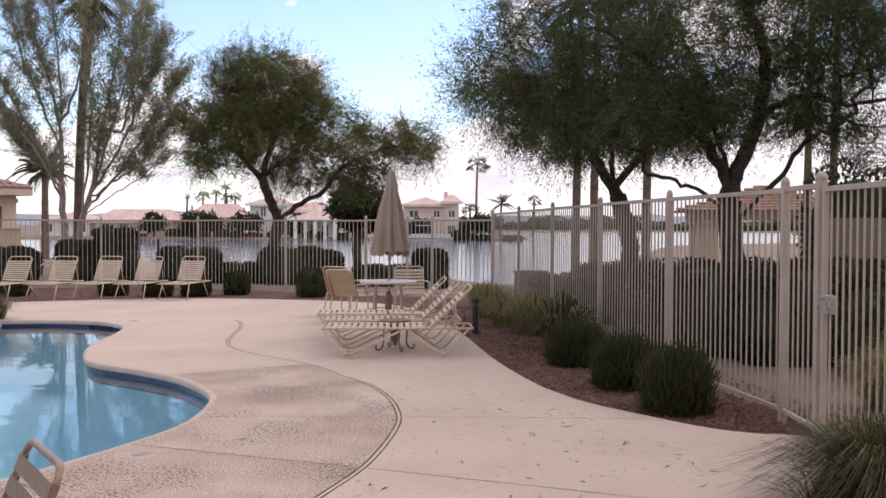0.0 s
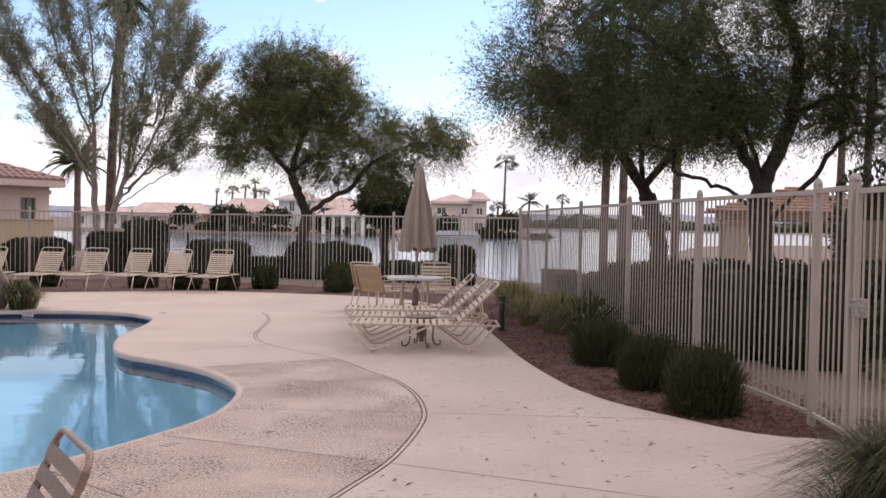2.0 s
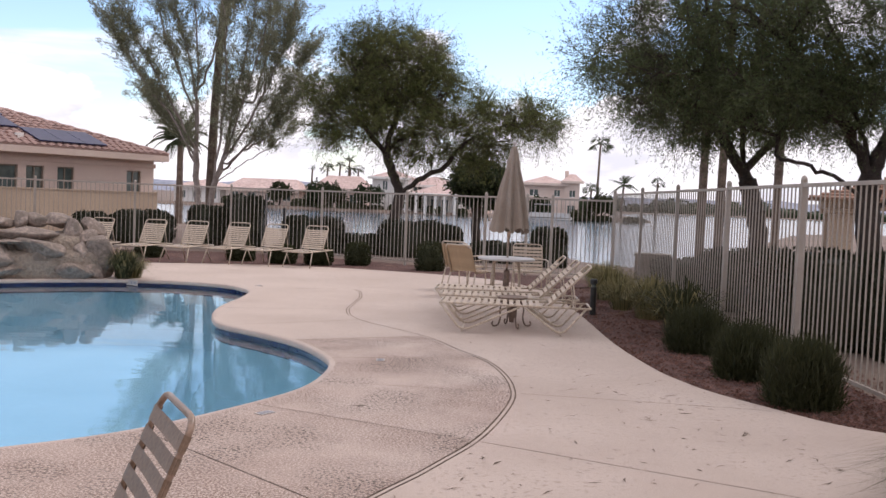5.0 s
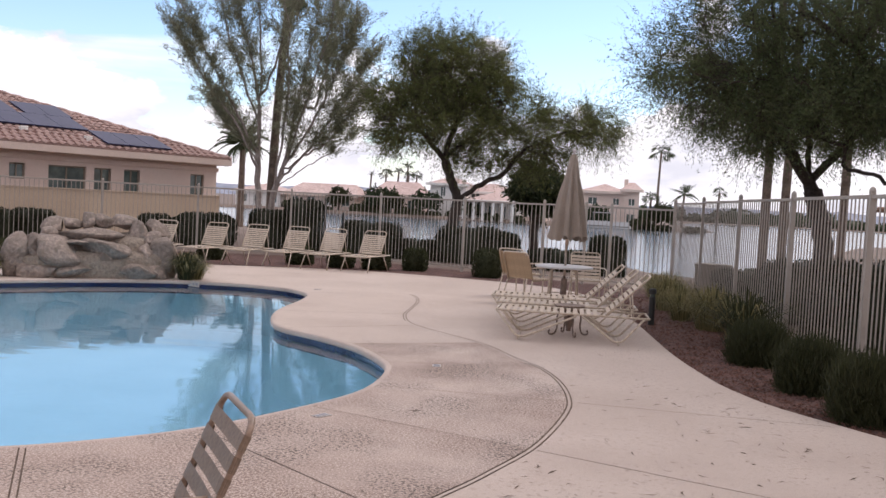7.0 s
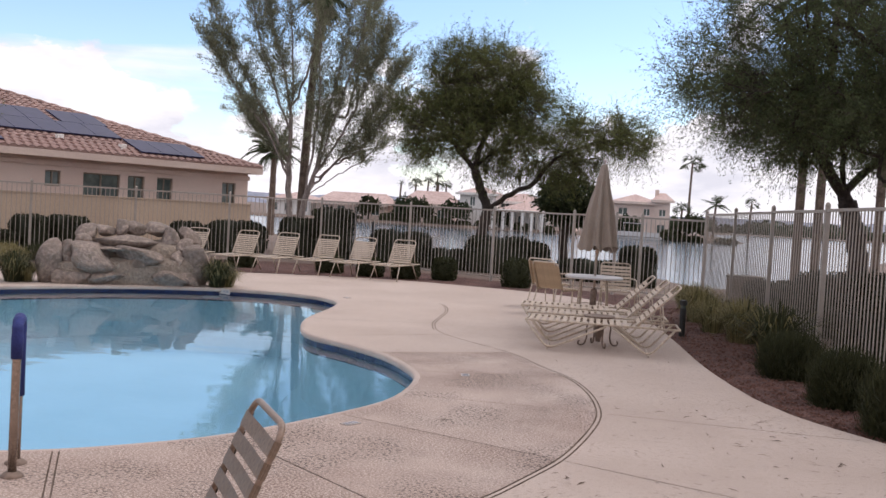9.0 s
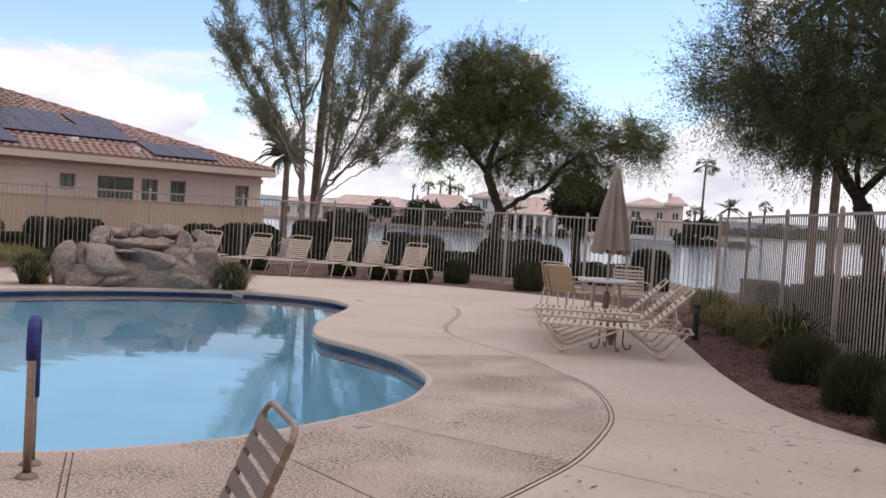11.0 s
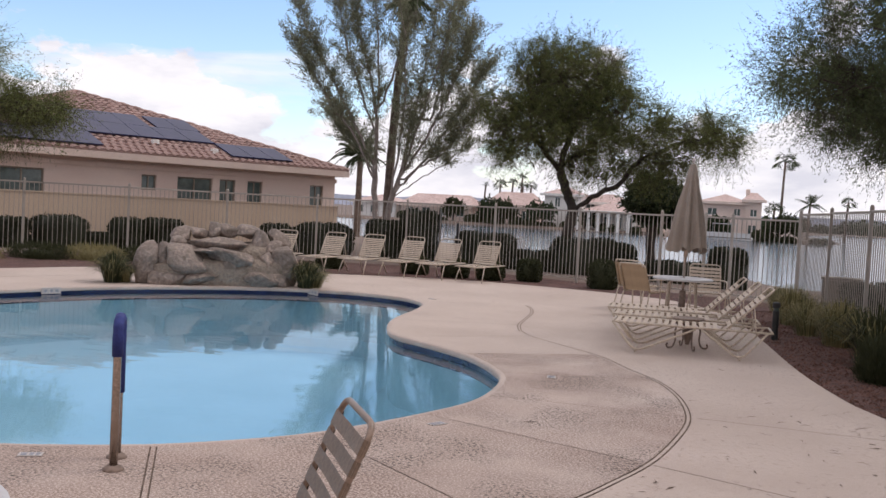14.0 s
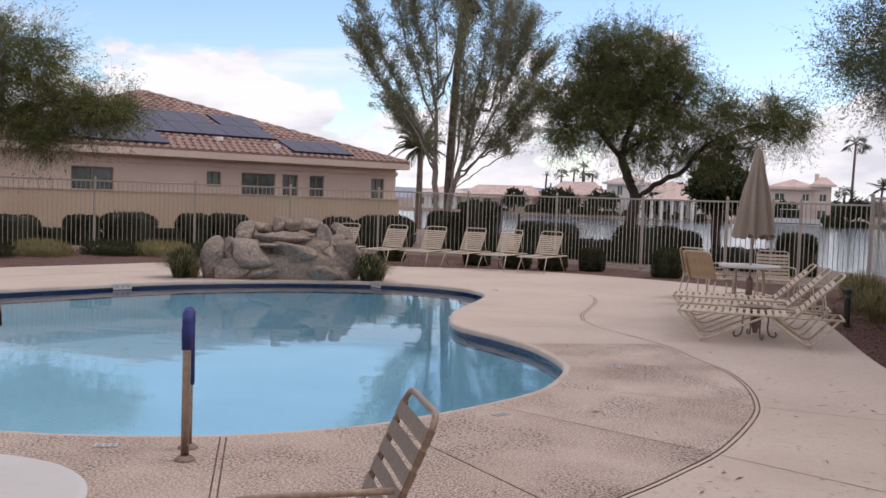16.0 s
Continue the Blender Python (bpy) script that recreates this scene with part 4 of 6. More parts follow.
def shrub(x, y, rx, ry, h, seed, label, leaf="leaf_bush", count=2600, size=(0.06, 0.03), flat=0.75, z0=-0.04, name="shrub", up=0.3, core=0.86, ragged=0.045):
    """A trimmed shrub: twiggy dark inside, leaves all over."""
    rng = np.random.default_rng(seed)
    r2 = random.Random(seed)
    ob = empty(name, Matrix.Translation((x, y, z0)))
    tagged(ob, label, "shrub")
    part("inner_growth", blob_core(rx * core, ry * core, h * min(core + 0.04, 0.97), r2, 0.08, flat), leaf, ob, smooth=True)
    v = rng.normal(size=(count, 3))
    v /= np.linalg.norm(v, axis=1, keepdims=True)
    p = np.sign(v) * np.abs(v) ** flat
    p /= np.maximum(1.0, np.abs(p).max(1, keepdims=True))
    lump = 1 + 0.06 * np.sin(p[:, :1] * 5 + seed) * np.cos(p[:, 1:2] * 6) + rng.normal(size=(count, 1)) * ragged
    p = p * lump
    z = np.clip((p[:, 2] + 0.75) / 1.75, 0.02, 1.2)
    c = np.stack([p[:, 0] * rx, p[:, 1] * ry, z * h], 1)
    ax = v * 0.7 + rng.normal(size=(count, 3)) * 0.6 + np.array([0, 0, up])
    me = leaf_mesh("foliage", c, ax, size[0] * rng.uniform(0.6, 1.4, count), size[1] * rng.uniform(0.6, 1.3, count), rng)
    mesh_from("foliage", me, leaf, ob)
    return ob


def grass_clump(x, y, r, h, seed, label, leaf="leaf_grass", count=420, width=0.008, z0=-0.04, name="grass_clump", lean=0.9, parent=None):
    """Arching blades from one root."""
    rng = random.Random(seed)
    ob = parent
    if not ob:
        ob = empty(name, Matrix.Translation((x, y, z0)))
        tagged(ob, label, "grass clump")
    other = {"leaf_grass": ("green_tuft", "leaf_bush"), "leaf_bush": ("dry_tuft", "leaf_grass")}.get(leaf)
    batches = [("twig_growth" if parent else "tuft", leaf, count)]
    if other and not parent:
        batches = [("tuft", leaf, int(count * 0.85)), (*other, int(count * 0.15))]
    for batch, mat, number in batches:
        verts, faces = [], []
        for k in range(number):
            a, e = rng.random() * math.tau, rng.random()
            d = Vector((math.cos(a), math.sin(a), 0))
            root = d * (r * 0.35 * rng.random())
            L, out = h * rng.uniform(0.6, 1.15), r * lean * e * rng.uniform(0.6, 1.2)
            s = d.cross(Vector((0, 0, 1))) * width * 0.5
            i = len(verts)
            pts = [root, root + d * out * 0.3 + Vector((0, 0, L * 0.55)), root + d * out * 0.75 + Vector((0, 0, L * (0.95 - 0.25 * e))), root + d * out * 1.15 + Vector((0, 0, L * (1.0 - 0.55 * e)))]
            for p, w in zip(pts, (0.8, 1.0, 0.7, 0.08)):
                verts += [p - s * w, p + s * w]
            faces += [(i, i + 1, i + 3, i + 2), (i + 2, i + 3, i + 5, i + 4), (i + 4, i + 5, i + 7, i + 6)]
        me = bpy.data.meshes.new(batch)
        me.from_pydata(verts, [], faces)
        mesh_from(batch, me, mat, ob)
    return ob


# bed along the fence
for k, (x, y, r, h) in enumerate([(2.1, 8.35, 0.275, 0.54), (1.88, 9.6, 0.29, 0.49), (1.6, 11.2, 0.31, 0.46)]):
    bush = shrub(x, y, r, r, h, 40 + k, "dense dark green needle-leaved shrub in red mulch", "leaf_bush", 9000, (0.12, 0.008), 0.85, up=1.5, name="bed_shrub", core=0.66, ragged=0.15)
    grass_clump(x, y, r * 1.15, h * 1.05, 140 + k, "", "leaf_bush", 900, 0.005, lean=0.95, parent=bush)
grass_clump(1.6, 12.5, 0.66, 0.74, 45, "blue-green spiky desert plant with long stiff leaves", "leaf_bush", 340, 0.02, lean=1.1)
grass_clump(1.35, 14.3, 0.62, 0.66, 46, "dry yellow-green ornamental grass by the fence", "leaf_grass", 900, 0.009)
grass_clump(1.0, 15.4, 0.5, 0.55, 47, "green and tan ornamental grass", "leaf_grass", 700, 0.009)
grass_clump(0.85, 16.9, 0.62, 0.66, 48, "dry yellow-green ornamental grass by the fence", "leaf_grass", 900, 0.009)
grass_clump(0.7, 19.3, 0.4, 0.5, 49, "tan ornamental grass near the fence corner", "leaf_grass", 500, 0.01)
grass_clump(2.6, 5.3, 0.78, 0.56, 50, "dark green arching grass beside the gate path", "leaf_bush", 5200, 0.006, lean=0.95)
grass_clump(2.2, 5.3, 0.4, 0.34, 51, "wispy dry grass beside the gate path", "leaf_bush", 200, 0.006, lean=1.5)
# far bed
shrub(-4.9, 22.3, 0.29, 0.29, 0.55, 52, "small round dark shrub in the far bed", name="bed_shrub")
shrub(-3.05, 21.75, 0.33, 0.33, 0.66, 53, "flaring green shrub in the far bed", "leaf_bush", 2600, (0.08, 0.02), name="bed_shrub", up=0.8)
for k, (x, y) in enumerate([(-7.7, 21.9), (-6.6, 21.7), (-9.9, 21.6), (-5.75, 21.8)]):
    shrub(x, y, 0.32, 0.3, 0.45, 54 + k, "low dark shrub behind the loungers", name="bed_shrub")
for k, (x, y) in enumerate([(-10.35, 19.0), (-11.3, 18.6)]):
    grass_clump(x, y, 0.4, 0.9, 60 + k, "red-brown dry stalks in the bed", "palm_bark", 120, 0.008, name="dry_stalks", lean=0.5)
# hedges beyond the fence
HEDGES = [(-7.5, 27.6, 0.95, 0.7, 1.1), (-4.35, 27.2, 1.0, 0.8, 1.12), (-5.9, 27.3, 0.75, 0.5, 0.62), (-3.6, 27.6, 0.7, 0.7, 1.0), (-0.35, 25.5, 0.52, 0.5, 1.12), (-1.6, 26.4, 1.0, 0.6, 0.62), (-9.6, 27.5, 0.6, 0.6, 1.7), (-10.5, 27.0, 0.6, 0.6, 1.3), (-12.3, 26.4, 0.8, 0.7, 1.1),
          (3.5, 14.2, 0.9, 0.7, 1.25), (4.9, 13.6, 0.9, 0.8, 1.28), (3.0, 16.6, 0.7, 0.6, 1.1), (3.4, 12.6, 0.8, 0.7, 1.2), (4.4, 11.8, 0.8, 0.7, 1.25), (5.4, 12.9, 0.8, 0.8, 1.3), (2.4, 19.2, 0.6, 0.5, 0.75)]
for k, (x, y, rx, ry, h) in enumerate(HEDGES):
    shrub(x, y, rx * 0.95, ry * 0.95, h * 0.94, 70 + k, "large dark trimmed hedge beyond the fence", "leaf_hedge", 4200, (0.08, 0.04), 0.52, -0.06, "hedge", core=0.95, ragged=0.03)
# trimmed shrubs before the block wall: (along the wall, half width, height)
UAX, VAX = Vector((0.50842, 0.86111, 0)), Vector((-0.86111, 0.50842, 0))
for k, (u, w, h) in enumerate([(6.2, 0.75, 0.8), (8.2, 0.46, 0.82), (9.5, 0.7, 0.92), (10.66, 0.48, 0.45), (11.5, 0.5, 0.9), (12.6, 0.55, 0.92), (7.2, 0.5, 0.45), (16.6, 0.48, 0.88), (17.9, 0.55, 0.85), (19.0, 0.6, 0.88), (4.6, 0.8, 0.9)]):
    p = UAX * u + VAX * 27.0
    shrub(p.x, p.y, w, w * 0.9, h, 90 + k, "rounded trimmed dark green shrub before the block wall", "leaf_hedge", 3200, (0.07, 0.035), 0.55, -0.06, "trimmed_shrub", core=0.93, ragged=0.035)
for k, (x, y) in enumerate([(-15.6, 17.9), (-14.6, 18.6), (-13.6, 19.3), (-16.4, 16.6), (-17.0, 15.4)]):
    shrub(x, y, 0.66, 0.45, 0.34, 110 + k, "low spreading green ground-cover shrub", "leaf_grass" if k % 2 else "leaf_bush", 3200, (0.13, 0.012), 0.85, name="ground_cover", up=1.2, core=0.6, ragged=0.16)


# ---- the single-storey house beyond the block wall ----
HOUSE = Matrix(((UAX.x, VAX.x, 0, 0), (UAX.y, VAX.y, 0, 0), (0, 0, 1, 0), (0, 0, 0, 1)))
house = empty("house", HOUSE)
tagged(house, "single-storey pinkish stucco house with clay tile hip roof", "house")
LEFT, RIGHT, FRONT, BACK, EAVE, RIDGE_Z = 6.5, 22.17, 31.7, 52.0, 2.83, 5.60
WINDOWS = [(9.24, 10.62, 1.1, 2.24), (13.94, 14.49, 1.72, 2.26), (15.29, 16.67, 1.1, 2.27), (16.97, 17.63, 1.1, 2.27), (18.14, 18.79, 1.15, 2.28), (20.97, 21.6, 1.2, 2.28)]
front = wall_mesh(RIGHT - LEFT, EAVE, 0.25, [(a - LEFT, b - LEFT, c, d) for a, b, c, d in WINDOWS], -0.1)
bmesh.ops.translate(front, verts=front.verts, vec=(LEFT, FRONT, 0))
part("wall", front, "stucco", house)
part("wall", boxed(RIGHT - 0.25, RIGHT, FRONT + 0.25, BACK, -0.1, EAVE), "stucco", house)
part("wall", boxed(LEFT, LEFT + 0.25, FRONT + 0.25, BACK, -0.1, EAVE), "stucco", house)
part("wall", boxed(LEFT, RIGHT, BACK, BACK + 0.25, -0.1, EAVE), "stucco", house)
part("eave_band", boxed(LEFT - 0.05, RIGHT + 0.05, FRONT - 0.06, FRONT - 0.003, 2.42, 2.58, 0.01), "stucco", house)
part("soffit", boxed(LEFT - 0.3, RIGHT + 0.3, FRONT - 0.47, BACK + 0.4, EAVE + 0.003, EAVE + 0.03), "stucco", house)
for a, b, c, d in WINDOWS:
    w = part("window", boxed(a, b, FRONT + 0.12, FRONT + 0.14, c, d), "window", house, "dark window pane")
    f = bmesh.new()
    for x0, x1, z0, z1 in ((a, a + 0.05, c, d), (b - 0.05, b, c, d), (a, b, c, c + 0.05), (a, b, d - 0.05, d), ((a + b) / 2 - 0.025, (a + b) / 2 + 0.025, c, d)):
        box(f, x0, x1, FRONT + 0.08, FRONT + 0.118, z0, z1)
    if b - a < 0.51 and d - c < 0.6:
        for t in (0.33, 0.66):
            box(f, a, b, FRONT + 0.085, FRONT + 0.117, c + (d - c) * t - 0.012, c + (d - c) * t + 0.012)
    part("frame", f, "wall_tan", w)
# roof: front slope of barrel tiles, hip and back slopes
PEAK_U, PEAK_V = 14.34, 39.35
E_V, E_U, E_L = FRONT - 0.5, 22.49, 6.19
RISE = (RIDGE_Z - EAVE - 0.1) / (PEAK_V - E_V)


def tiles(bm_verts, bm_faces, origin, along, up, length, height, inside, pitch=0.30, course=0.40, n=5, first_row=3):
    """Barrel tiles in stepped courses on a slope; inside(s, t) trims the slope."""
    nrm = along.cross(up).normalized()
    rows = int(height / course)
    for r in range(first_row, rows + 1):
        s = 0.0
        while s < length:
            t0, t1 = r * course, min(height, (r + 1) * course)
            if inside(s + pitch / 2, (t0 + t1) / 2):
                i = len(bm_verts)
                wob = 0.012 * math.sin(s * 12.9 + r * 7.1)
                for t, lift in ((t0 - 0.03, 0.06 + wob), (t1, 0.02)):
                    for k in range(n):
                        a = k / (n - 1)
                        bm_verts.append(origin + along * (s + a * pitch) + up * t + nrm * (lift + 0.07 * math.sin(a * math.pi)))
                for k in range(n - 1):
                    bm_faces.append((i + k, i + k + 1, i + n + k + 1, i + n + k))
                base = [origin + along * (s + k / (n - 1) * pitch) + up * (t0 - 0.03) for k in range(n)]
                j = len(bm_verts)
                bm_verts += base
                for k in range(n - 1):
                    bm_faces.append((j + k, j + k + 1, i + k + 1, i + k))
            s += pitch


def roof_part(origin, along, up, length, height, inside, name="roof_tiles"):
    vs, fs = [], []
    tiles(vs, fs, origin, along, up, length, height, inside)
    me = bpy.data.meshes.new(name)
    me.from_pydata(vs, [], fs)
    ob = mesh_from(name, me, "roof_tile", house, "weathered brown-pink barrel roof tiles")
    ob["kind"] = "stuff"
    return ob


base = Vector((E_L, E_V, EAVE + 0.1))
up_front = Vector((0, PEAK_V - E_V, RIDGE_Z - EAVE - 0.1))
slope_len = up_front.length
up_front.normalize()
HALF = E_U - PEAK_U
roof_part(base, Vector((1, 0, 0)), up_front, E_U - E_L, slope_len, lambda s, t: HALF * t / slope_len < s < 2 * HALF - HALF * t / slope_len)
core = bmesh.new()
c = [core.verts.new(v) for v in ((E_L, E_V, EAVE + 0.05), (E_U, E_V, EAVE + 0.05), (E_U, BACK + 0.5, EAVE + 0.05), (E_L, BACK + 0.5, EAVE + 0.05), (PEAK_U, BACK + 0.5, RIDGE_Z - 0.03), (PEAK_U, PEAK_V, RIDGE_Z - 0.03))]
for f in ((0, 1, 5), (1, 2, 4, 5), (2, 3, 4), (3, 0, 5, 4), (0, 3, 2, 1)):
    core.faces.new([c[i] for i in f])
part("roof", core, "roof_tile", house)
part("fascia", boxed(E_L, E_U, E_V - 0.03, E_V - 0.004, EAVE - 0.14, EAVE + 0.1, 0.004), "stucco", house, "pinkish fascia board")
part("fascia", boxed(E_U + 0.004, E_U + 0.03, E_V, BACK + 0.5, EAVE - 0.14, EAVE + 0.1, 0.004), "stucco", house)
for side in (E_U, E_L):
    hip = [Vector((side, E_V, EAVE + 0.12)).lerp(Vector((PEAK_U, PEAK_V, RIDGE_Z + 0.03)), i / 40) for i in range(41)]
    part("hip_cap", tubed(hip, [0.09 + 0.03 * (i % 2) for i in range(41)], 7), "roof_tile", house, "row of hip cap tiles")
ridge = [(PEAK_U, PEAK_V + (BACK + 0.5 - PEAK_V) * i / 40, RIDGE_Z + 0.03) for i in range(41)]
part("ridge_cap", tubed(ridge, [0.09 + 0.03 * (i % 2) for i in range(41)], 7), "roof_tile", house, "row of ridge cap tiles")


def solar(u0, u1, row, n):
    """One row of n portrait panels laid flat on the front slope, row by row from the eave."""
    t0 = 0.27 + 1.59 * row
    side = Vector((0, -up_front.z, up_front.y))
    for i in range(n):
        a, b = u0 + (u1 - u0) * i / n + 0.01, u0 + (u1 - u0) * (i + 1) / n - 0.01
        bm = bmesh.new()
        lo = [bm.verts.new(Vector((x, E_V, EAVE + 0.1)) + up_front * t + side * d) for d in (0.12, 0.165) for x, t in ((a, t0 + 0.01), (b, t0 + 0.01), (b, t0 + 1.58), (a, t0 + 1.58))]
        for f in ((4, 5, 6, 7), (0, 1, 5, 4), (1, 2, 6, 5), (2, 3, 7, 6), (3, 0, 4, 7), (3, 2, 1, 0)):
            bm.faces.new([lo[q] for q in f])
        part("solar_panel", bm, "solar", house, "dark rooftop solar panel, reflected sky blue put in its colour")


solar(8.4, 12.45, 0, 4)
solar(17.3, 19.95, 0, 3)
solar(10.4, 17.36, 1, 7)
solar(12.45, 15.4, 2, 3)
solar(15.7, 17.5, 2, 2)
for u, v in ((14.75, 32.5), (16.86, 32.0)):
    z = EAVE + 0.1 + (v - E_V) * RISE
    part("roof_vent", boxed(u - 0.12, u + 0.12, v - 0.1, v + 0.1, z, z + 0.2, 0.02), "stucco_white", house, "small pale roof vent")

# the block wall
for name, b in (("wall_block", (2.0, 21.15, 30.0, 30.2, -0.1, 1.45)), ("wall_block_return", (20.95, 21.15, 30.204, 31.65, -0.1, 1.45))):
    tagged(mesh_object(name, boxed(*b, 0.01), "block_wall"), "tan painted block garden wall", "block wall", kind="structure").matrix_basis = HOUSE
tagged(mesh_object("trim_block_wall", boxed(2.0, 21.17, 29.97, 30.23, 1.454, 1.495, 0.008), "block_wall"), "cap course of the block wall", "wall cap", kind="structure").matrix_basis = HOUSE


# ---- houses on the opposite shore ----
def far_house(x0, x1, y, depth, eave, ridge, wall_mat, label, windows=(), storey=0.0, hip=0.5, gable=False):
    """A house seen across the water: walls with window openings, sills, and a hipped or gabled roof."""
    ob = empty("lake_house", Matrix.Translation((x0, y, -0.35)))
    tagged(ob, label, "house")
    w = x1 - x0
    eave, ridge = eave + 0.35, ridge + 0.35
    part("wall", wall_mesh(w, eave, 0.3, windows, -0.3), wall_mat, ob)
    part("wall", boxed(0, 0.3, 0.302, depth, -0.3, eave), wall_mat, ob)
    part("wall", boxed(w - 0.3, w, 0.302, depth, -0.3, eave), wall_mat, ob)
    part("wall", boxed(0.302, w - 0.302, depth - 0.3, depth, -0.3, eave), wall_mat, ob)
    for a, b, c, d in windows:
        g = part("window", boxed(a, b, 0.16, 0.2, c, d), "window", ob, "dark far window")
        f = bmesh.new()
        box(f, a, b, 0.08, 0.155, c, c + 0.1)
        box(f, (a + b) / 2 - 0.05, (a + b) / 2 + 0.05, 0.09, 0.156, c + 0.1, d)
        part("frame", f, "stucco_white", g)
    bm = bmesh.new()
    o = 0.6
    k = min(w, depth) * hip
    lo = [bm.verts.new(v) for v in ((-o, -o, eave), (w + o, -o, eave), (w + o, depth + o, eave), (-o, depth + o, eave))]
    hi = [bm.verts.new(v) for v in ((k if not gable else -o, depth / 2, ridge), (w - k if not gable else w + o, depth / 2, ridge))]
    for f in ((lo[0], lo[1], hi[1], hi[0]), (lo[1], lo[2], hi[1]), (lo[2], lo[3], hi[0], hi[1]), (lo[3], lo[0], hi[0]), (lo[3], lo[2], lo[1], lo[0])):
        bm.faces.new(f)
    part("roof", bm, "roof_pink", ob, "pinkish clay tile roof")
    part("fascia", boxed(-o, w + o, -o - 0.12, -o - 0.004, eave - 0.25, eave + 0.12), wall_mat, ob)
    return ob


def sx(px, d=137.0):
    return (px - 784) / 1658 * d


def sz(py, d=137.0):
    return 1.62 + (400.5 - py) / 1658 * d


def wins(w, n, z0, z1, ww=1.2):
    return [(w * (i + 0.5) / n - ww / 2, w * (i + 0.5) / n + ww / 2, z0, z1) for i in range(n)]


far_house(sx(165), sx(298), 138, 9, sz(394), sz(372), "stucco", "long low pink-roofed house across the lake", wins(sx(298) - sx(165), 4, 0.9, 2.1), hip=0.12)
far_house(sx(325), sx(415), 140, 9, sz(387), sz(361), "stucco", "low tan house across the lake", wins(sx(415) - sx(325), 3, 0.9, 2.3), hip=0.15)
far_house(sx(440), sx(506), 138, 7, sz(363), sz(347), "stucco_white", "white two-storey house across the lake", [(1.6, 2.3, 3.2, 4.6), (3.4, 4.6, 0.9, 2.2), (3.4, 4.6, 3.4, 4.4)])
far_house(sx(508), sx(604), 137, 8, sz(391), sz(372), "stucco_white", "white house with a covered patio across the lake", wins(sx(604) - sx(508), 5, 0.3, 2.1, 0.9))
far_house(sx(500), sx(585), 143, 7, sz(374), sz(356), "stucco_white", "upper storey of the white house", wins(sx(585) - sx(500), 3, 3.1, 4.0), hip=0.4)
far_house(sx(712), sx(790), 139, 8, sz(363), sz(347), "stucco", "two-storey tan house across the lake", [(0.8, 2.0, 0.5, 2.2), (3.0, 4.4, 0.5, 2.2), (4.6, 5.4, 3.2, 4.2), (1.0, 2.2, 3.2, 4.2)])
far_house(sx(786), sx(812), 138.5, 8, sz(358), sz(343), "stucco", "gabled wing of the two-storey house", [(0.7, 1.5, 3.2, 4.2), (0.5, 1.6, 0.5, 2.0)], hip=0.3)
far_house(sx(606), sx(650), 141, 7, sz(388), sz(374), "stucco", "low house between the trees across the lake", wins(sx(650) - sx(606), 2, 0.8, 2.0))
far_house(sx(60), sx(150), 139, 8, sz(392), sz(377), "stucco_white", "low white house across the lake", wins(sx(150) - sx(60), 3, 0.8, 2.0))
chim = tagged(mesh_object("chimney", boxed(sx(785), sx(792), 141, 142.2, 2.0, sz(338), 0.05), "stucco"), "square stucco chimney above the far roof", "chimney")
# patio posts of the white house
for k in range(6):
    x = sx(512 + 17 * k)
    tagged(mesh_object("patio_column", boxed(x - 0.22, x + 0.22, 133.6, 134.0, -0.4, 2.35, 0.04), "stucco_white"), "white square patio column across the lake", "column", "patio columns")
tagged(mesh_object("patio_roof", boxed(sx(508), sx(602), 133.3, 136.3, 2.35, 2.6, 0.05), "stucco_white"), "flat white patio roof of the lake house", "patio roof")
# far shrubs along that shore
for k, px in enumerate((255, 318, 338, 362, 400, 425, 455, 488, 560, 610, 640, 690, 705, 815, 835, 855, 905, 220, 180)):
    rr = random.Random(300 + k)
    shrub(sx(px), 134.2 + rr.random() * 2, rr.uniform(0.7, 1.5), 1.0, rr.choice((0.7, 0.9, 1.1, 1.4, 2.6)), 300 + k, "far shrub on the opposite shore", "leaf_bush", 500, (0.4, 0.3), 0.8, -0.4, "shore_shrub")
# low far shore with trees beyond the open arm of the lake, and hills
for k in range(26):
    rr = random.Random(400 + k)
    x = -20 + k * 14
    shrub(x, 445 + rr.random() * 30, rr.uniform(6, 10), 5, rr.uniform(4, 8), 400 + k, "far tree on the distant shore", "leaf_dark", 260, (1.6, 1.2), 0.8, -0.4, "shore_tree")
hills = bmesh.new()
hv = []
for i in range(61):
    x = -1500 + i * 50
    h = 26 + 22 * noise.noise(Vector((i * 0.21, 3, 0))) + 12 * noise.noise(Vector((i * 0.6, 9, 0)))
    hv.append([hills.verts.new((x, 2100 + 200 * noise.noise(Vector((i * 0.3, 1, 5))) + d, z)) for d, z in ((-80, -1), (0, h * 0.6), (60, h), (200, -1))])
for a, b in zip(hv, hv[1:]):
    for j in range(3):
        hills.faces.new((a[j], b[j], b[j + 1], a[j + 1]))
# distance haze is painted into the hills as a blue-grey base colour
tagged(mesh_object("backdrop_hills", hills, material("hill_haze_blue", (0.22, 0.24, 0.30), (0.30, 0.31, 0.38), 0.01, 0.08, 0.95, 0), smooth=True), "hazy blue desert hills on the horizon", "hills", kind="structure")

